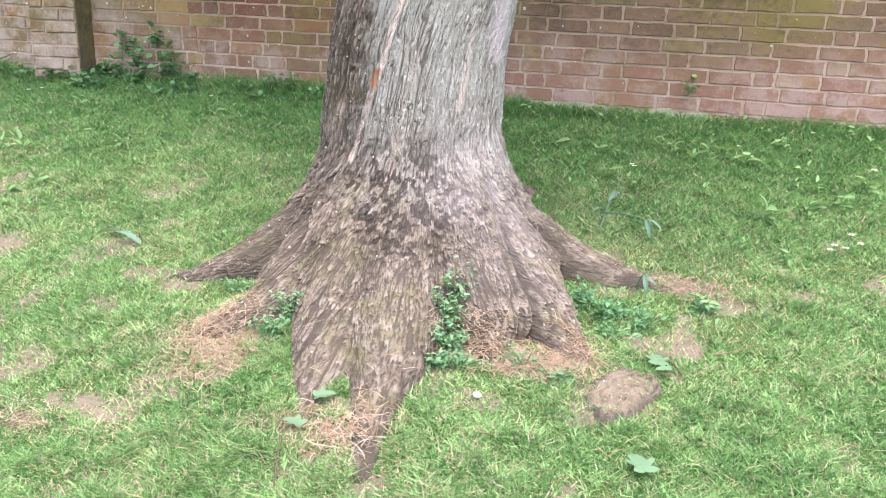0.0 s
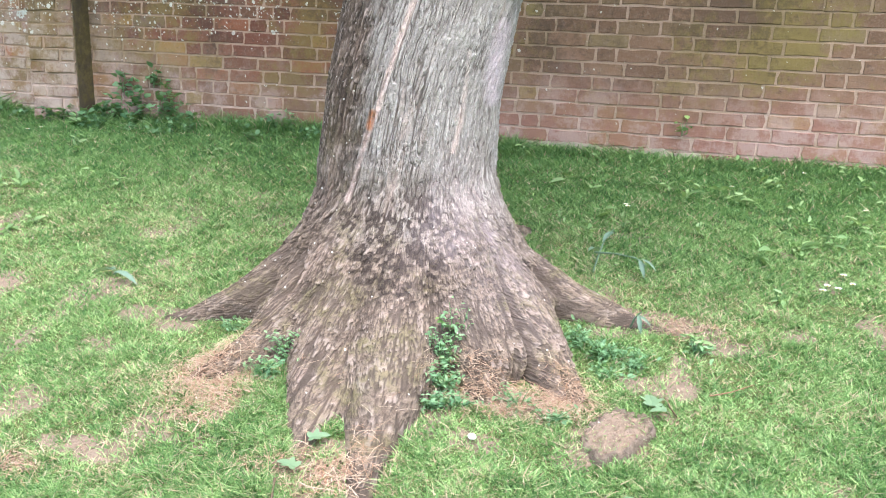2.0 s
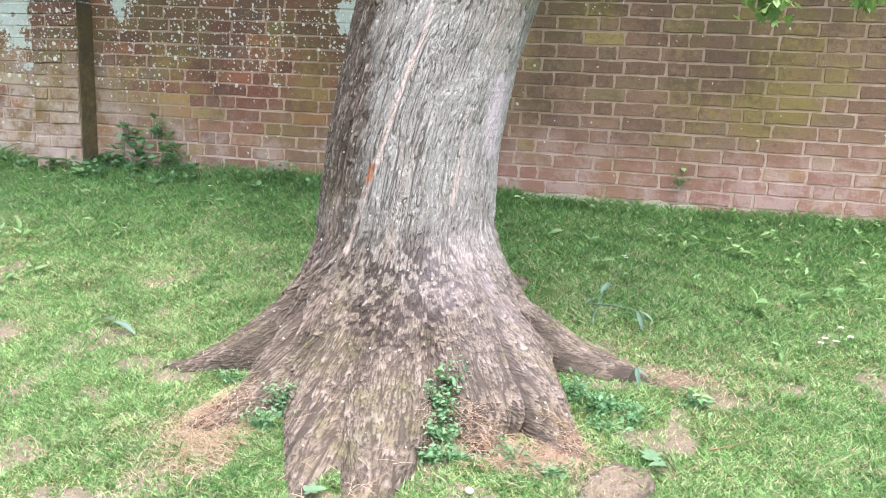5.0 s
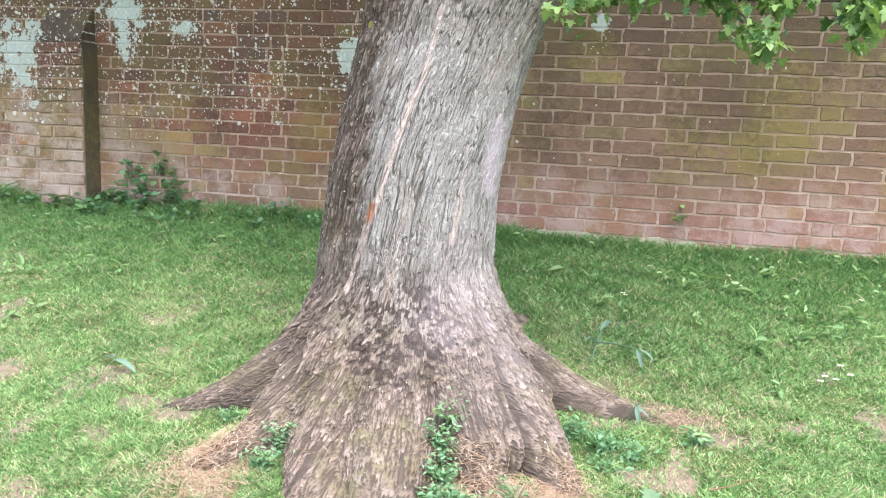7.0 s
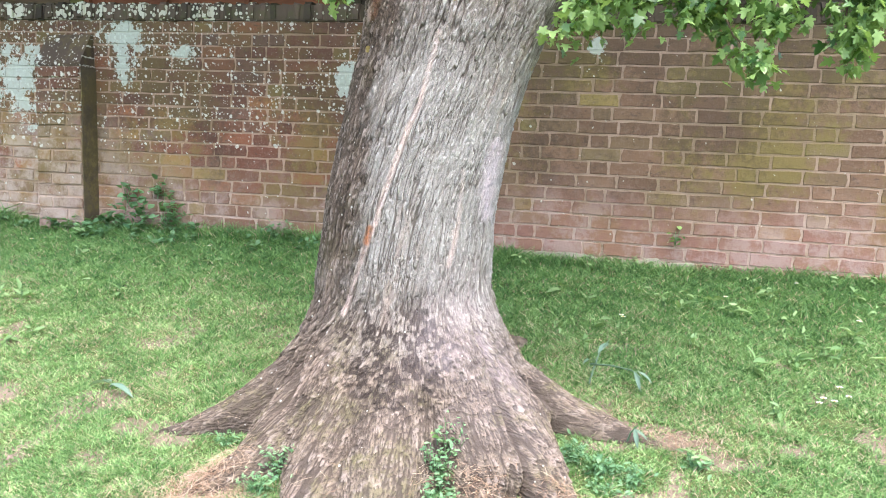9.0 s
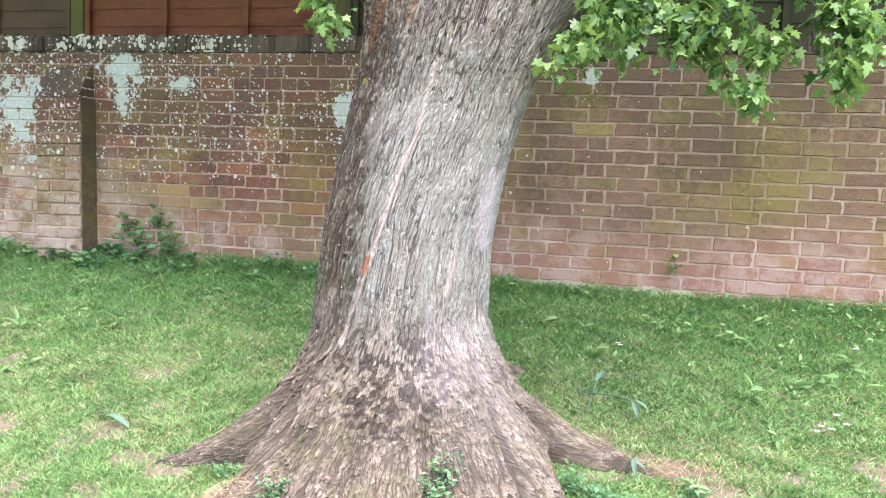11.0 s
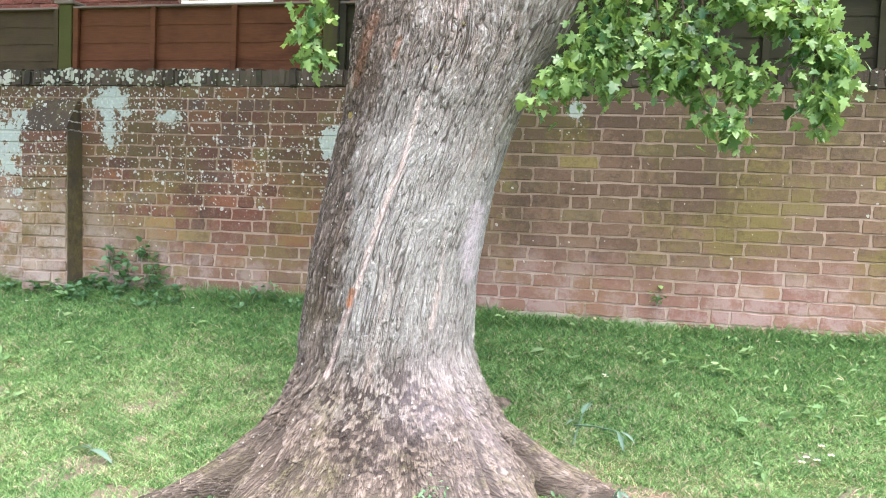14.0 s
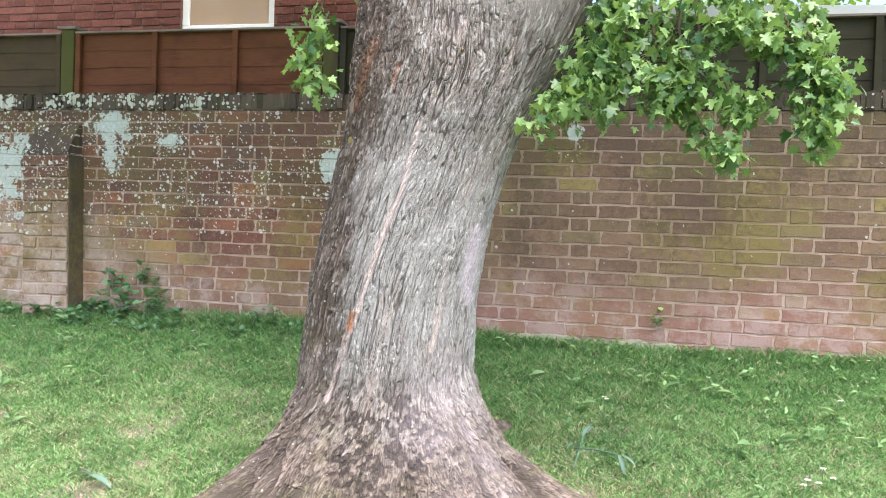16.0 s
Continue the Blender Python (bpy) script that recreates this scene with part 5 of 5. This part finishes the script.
ROOT_WEEDS = [
    (-0.16, 2.22, 70, 0.022, 0.20), (-0.19, 2.15, 90, 0.022, 0.15), (-0.16, 2.07, 90, 0.022, 0.10), (-0.18, 1.98, 70, 0.022, 0.06), (-0.10, 2.00, 40, 0.020, 0.05),
    (0.20, 2.43, 70, 0.024, 0.09), (0.29, 2.39, 80, 0.024, 0.08), (0.39, 2.34, 60, 0.022, 0.06), (0.30, 2.28, 40, 0.022, 0.05),
    (-0.67, 2.08, 70, 0.023, 0.11), (-0.71, 1.99, 60, 0.023, 0.08), (-0.95, 2.24, 30, 0.020, 0.05), (0.08, 2.06, 20, 0.024, 0.07), (0.17, 2.02, 20, 0.024, 0.06), (0.58, 2.46, 12, 0.034, 0.05),
]
for n, (wx, wy, cnt, sz, tl) in enumerate(ROOT_WEEDS):
    make_weed(100 + n, wx, wy, float(ground_z(wx, wy)) - 0.005, int(cnt * 2.6), sz * 0.86, tl * 1.1, 0.085, "low bluish-green creeping weed between the tree roots", ROOT_LEAVES, 6)
make_weed(140, -0.20, 2.20, -0.36, 5, 0.035, 0.06, 0.03, "bright young seedling between the tree roots", BRIGHT_LEAVES, 2)
rw = random.Random(77)
LAWN_SPOTS = [(0.60, 3.82), (-0.06, 3.93), (1.02, 3.78), (0.82, 3.19), (0.58, 2.47), (0.72, 3.9), (1.25, 3.6), (0.40, 4.2), (1.5, 4.1), (0.15, 4.25), (-0.3, 4.3), (0.9, 4.3), (1.3, 4.32), (1.62, 4.3), (-1.2, 4.3), (-2.33, 2.79)]
LAWN_SPOTS += [(rw.uniform(-3.2, 1.9), rw.uniform(2.2, 4.3)) for _ in range(22)]
LAWN_SPOTS += [(rw.uniform(0.0, 2.0), rw.uniform(3.3, 4.4)) for _ in range(44)]
for n, (wx, wy) in enumerate(LAWN_SPOTS):
    if not in_tree(np.array([wx]), np.array([wy]), 0.03)[0]:
        make_weed(200 + n, wx, wy, float(ground_z(wx, wy)), rw.randrange(4, 9), rw.uniform(0.04, 0.07), rw.uniform(0.045, 0.095), 0.035, "pale green lawn weed with long leaves", LAWN_LEAVES, 2)


def make_bent_stalk(pts, leaves, label):
    """A limp bluish stalk with long leaves, lying over the grass."""
    st = tagged(new("wilted_plant"), label, "weed")
    st.location = pts[0]
    p = np.array(pts) - np.array(pts[0])
    v, q = tube(p, np.linspace(0.004, 0.002, len(p)), 5)
    part("stem", big_mesh("stem", v, [q], BLUE_LEAF), st)
    for (x, y, z), size, yaw, pitch in leaves:
        ob = part("leaf", BLUE_SHAPE, st)
        ob.matrix_basis = pose(x - pts[0][0], y - pts[0][1], z - pts[0][2], pitch, 10, yaw) @ Matrix.Diagonal((size, size, size, 1))
    return st


BLUE_SHAPE = oval_leaf(41, BLUE_LEAF, 0.24)
make_bent_stalk([(0.20, 2.95, -0.33), (0.215, 2.99, -0.26), (0.23, 3.05, -0.21), (0.26, 3.1, -0.17)], [((0.22, 3.0, -0.24), 0.11, 160, 20), ((0.225, 3.03, -0.21), 0.10, -20, 25)], "wilted bluish-green stalk leaning in the grass")
make_bent_stalk([(0.20, 3.0, -0.25), (0.28, 2.97, -0.24), (0.36, 2.93, -0.24), (0.40, 2.90, -0.26)], [((0.37, 2.92, -0.24), 0.08, 200, -40), ((0.38, 2.92, -0.24), 0.07, 250, -20)], "wilted bluish-green stalk leaning in the grass")
make_bent_stalk([(0.37, 2.58, -0.40), (0.38, 2.56, -0.36), (0.40, 2.54, -0.33)], [((0.39, 2.55, -0.34), 0.07, 190, -50), ((0.385, 2.56, -0.35), 0.06, 240, -10)], "small bluish-green plant by the root")
make_bent_stalk([(-1.57, 2.46, -0.40), (-1.56, 2.455, -0.392), (-1.55, 2.45, -0.39)], [((-1.57, 2.46, -0.385), 0.12, 75, -4), ((-1.56, 2.45, -0.385), 0.12, -105, -4), ((-1.57, 2.47, -0.385), 0.10, 60, -2)], "flat bluish leaves lying on the grass")


def place_fallen(x, y, size, yaw, lift=0.028):
    ob = tagged(new("fallen_leaf", leaf_mesh(60, "fallen_leaf", PALE_LEAF)), "fallen pale green maple leaf lying on the grass", "leaf", "fallen leaves")
    ob.matrix_basis = pose(x, y, float(ground_z(x, y)) + lift, 11, 3, yaw) @ Matrix.Diagonal((size, size, size, 1))


place_fallen(0.45, 1.66, 0.082, 30)
place_fallen(-0.44, 1.72, 0.06, -60, 0.03)
place_fallen(-0.43, 1.60, 0.06, 80, 0.03)
place_fallen(0.46, 2.12, 0.07, 10, 0.03)
place_fallen(0.50, 2.10, 0.055, 120, 0.03)


def make_twig(pts, r, mat, label):
    p = np.array([(x, y, float(ground_z(x, y)) + z) for x, y, z in pts])
    v, q = tube(p, np.linspace(r, r * 0.5, len(p)), 6)
    return tagged(new("twig", big_mesh("twig", v, [q], mat, True)), label, "twig")


make_twig([(0.495, 2.18, 0.02), (0.51, 2.14, 0.018), (0.53, 2.10, 0.016)], 0.0035, TWIG, "short brown twig on bare soil")
make_twig([(-0.463, 1.55, 0.03), (-0.44, 1.48, 0.02), (-0.425, 1.44, 0.022), (-0.405, 1.39, 0.02)], 0.0035, TWIG, "thin dark twig lying in the grass")
make_twig([(0.62, 2.19, 0.035), (0.68, 2.23, 0.03), (0.75, 2.28, 0.035)], 0.0022, STRAW, "dry pale stalk lying on the grass")
make_twig([(-0.40, 1.56, 0.02), (-0.36, 1.53, 0.035), (-0.30, 1.55, 0.02)], 0.0022, STRAW, "dry pale stalk lying on the grass")


def make_pebble(x, y, size):
    bm = bmesh.new()
    bmesh.ops.create_icosphere(bm, subdivisions=3, radius=size)
    for v in bm.verts:
        v.co *= 1 + 0.25 * noise.noise(v.co * 60)
        v.co.z *= 0.65
    ob = tagged(new("pebble", bm_mesh("pebble", bm, STONE, True)), "small white pebble in the grass", "pebble")
    ob.location = (x, y, float(ground_z(x, y)) + size * 0.55 + 0.012)


make_pebble(-0.019, 1.863, 0.0125)


def make_daisy(x, y, h):
    d = tagged(new("daisy"), "white daisy flower in the grass", "flower", "daisies in the lawn")
    z = float(ground_z(x, y))
    d.location = (x, y, z)
    v, q = tube([(0, 0, 0), (0.003, 0, h * 0.5), (0.004, -0.002, h)], [0.0012, 0.001, 0.001], 5)
    part("stem", big_mesh("stem", v, [q], WEED), d)
    vs, fs = [], []
    for k in range(13):
        a = 2 * math.pi * k / 13
        c, s, n = math.cos(a), math.sin(a), len(vs)
        for r, w in ((0.003, 0.0012), (0.009, 0.0022), (0.0125, 0.0010)):
            vs += [(0.004 + c * r - s * w, -0.002 + s * r + c * w, h + r * 0.25), (0.004 + c * r + s * w, -0.002 + s * r - c * w, h + r * 0.25)]
        fs += [(n, n + 1, n + 3, n + 2), (n + 2, n + 3, n + 5, n + 4)]
    part("petals", mesh_of("petals", vs, fs, PETAL), d)
    bm = bmesh.new()
    bmesh.ops.create_icosphere(bm, subdivisions=2, radius=0.0038)
    for vert in bm.verts:
        vert.co.z *= 0.6
    part("centre", bm_mesh("centre", bm, YOLK, True), d, m=pose(0.004, -0.002, h + 0.0015))


for dx, dy in [(1.04, 2.97), (1.075, 2.955), (1.11, 3.07), (1.02, 2.93), (1.13, 3.0), (0.28, 3.55), (0.29, 3.53), (-3.22, 3.98), (-3.16, 4.02), (1.55, 4.35), (1.3, 3.75), (-2.1, 4.1), (0.75, 3.95), (1.1, 4.2)]:
    make_daisy(dx, dy, 0.055)


def make_stump(x, y):
    """The low worn remains of a cut root: a raised lip round a hollow filled with soil."""
    n, k = 84, 26
    a = np.linspace(0, 2 * np.pi, n, endpoint=False)[:, None]
    t = np.linspace(0.0, 1.0, k)[None, :]
    edge = 1 + 0.5 * (vnoise(np.cos(a) * 2.2 + 5, np.sin(a) * 2.2) - 0.5) + 0.16 * (vnoise(np.cos(a) * 9 + 5, np.sin(a) * 9) - 0.5)
    X, Y = 0.098 * np.cos(a) * t * edge, 0.135 * np.sin(a) * t * edge
    X, Y = X * 0.94 + Y * 0.3, Y * 0.94 - X * 0.3
    lip = 0.020 * np.exp(-((t - 0.84) / 0.10) ** 2) * np.clip(0.45 + 0.75 * np.cos(a + 0.4) + 0.5 * (vnoise(np.cos(a) * 3, np.sin(a) * 3) - 0.5), 0.0, 1.3)
    rough = 0.016 * (vnoise(X * 60, Y * 60, 2.0) - 0.5) + 0.010 * (vnoise(X * 140, Y * 140, 4.0) - 0.5)
    Z = 0.006 + lip + rough * (t < 0.98) - 0.035 * np.clip((t - 0.9) / 0.1, 0, 1) ** 2
    v = np.stack([X, Y, Z + 0.195 * Y], -1).reshape(-1, 3)
    i, j = np.meshgrid(np.arange(n), np.arange(k - 1), indexing="ij")
    q = np.stack([(i * k + j).ravel(), (i * k + j + 1).ravel(), (((i + 1) % n) * k + j + 1).ravel(), (((i + 1) % n) * k + j).ravel()], 1)
    me = big_mesh("root_stump", v, [q], [BARK, SOIL], True, (j.ravel() + 5 * vnoise(i.ravel() * 0.2, j.ravel() * 0.3) < 22).astype(int))
    for at_name, val in (("cleft", 0.2), ("scale", 0.1), ("bare", 1.0), ("west", 0.0), ("dark_blots", 0.15), ("scar", 0.0), ("rust", 0.0), ("lilac", 0.0)):
        at = me.attributes.new(at_name, "FLOAT", "POINT")
        at.data.foreach_set("value", np.full(len(v), val, np.float32))
    grain = me.attributes.new("grain", "FLOAT_VECTOR", "POINT")
    grain.data.foreach_set("vector", np.asarray(v, np.float32).ravel())
    ob = tagged(new("root_stump", me), "low worn root stump with a soil-filled hollow", "stump")
    ob.location = (x, y, float(ground_z(x, y)) + 0.006)


make_stump(0.37, 1.985)


# ---- far trees ----
def make_far_trees():
    r = np.random.default_rng(3)
    n = 16000
    x, y = r.uniform(-2, 16, n), r.uniform(13, 17, n)
    top = 4.2 + 1.4 * np.sin(x * 0.9) + 0.8 * np.sin(x * 2.3)
    z = r.uniform(0, 1, n) ** 0.7 * top
    c = np.stack([x, y, z], 1)
    u = r.normal(0, 1, (n, 3))
    u /= np.linalg.norm(u, axis=1)[:, None]
    w = np.cross(u, r.normal(0, 1, (n, 3)))
    w /= np.linalg.norm(w, axis=1)[:, None]
    s = r.uniform(0.05, 0.15, n)[:, None]
    v = np.stack([c - u * s, c + w * s * 0.5, c + u * s, c - w * s * 0.5], 1).reshape(-1, 3)
    me = big_mesh("far_trees", v, [np.arange(n * 4).reshape(-1, 4)], HEDGE)
    tagged(new("far_trees", me), "bright green trees beyond the fence", "trees", kind="stuff")


make_far_trees()
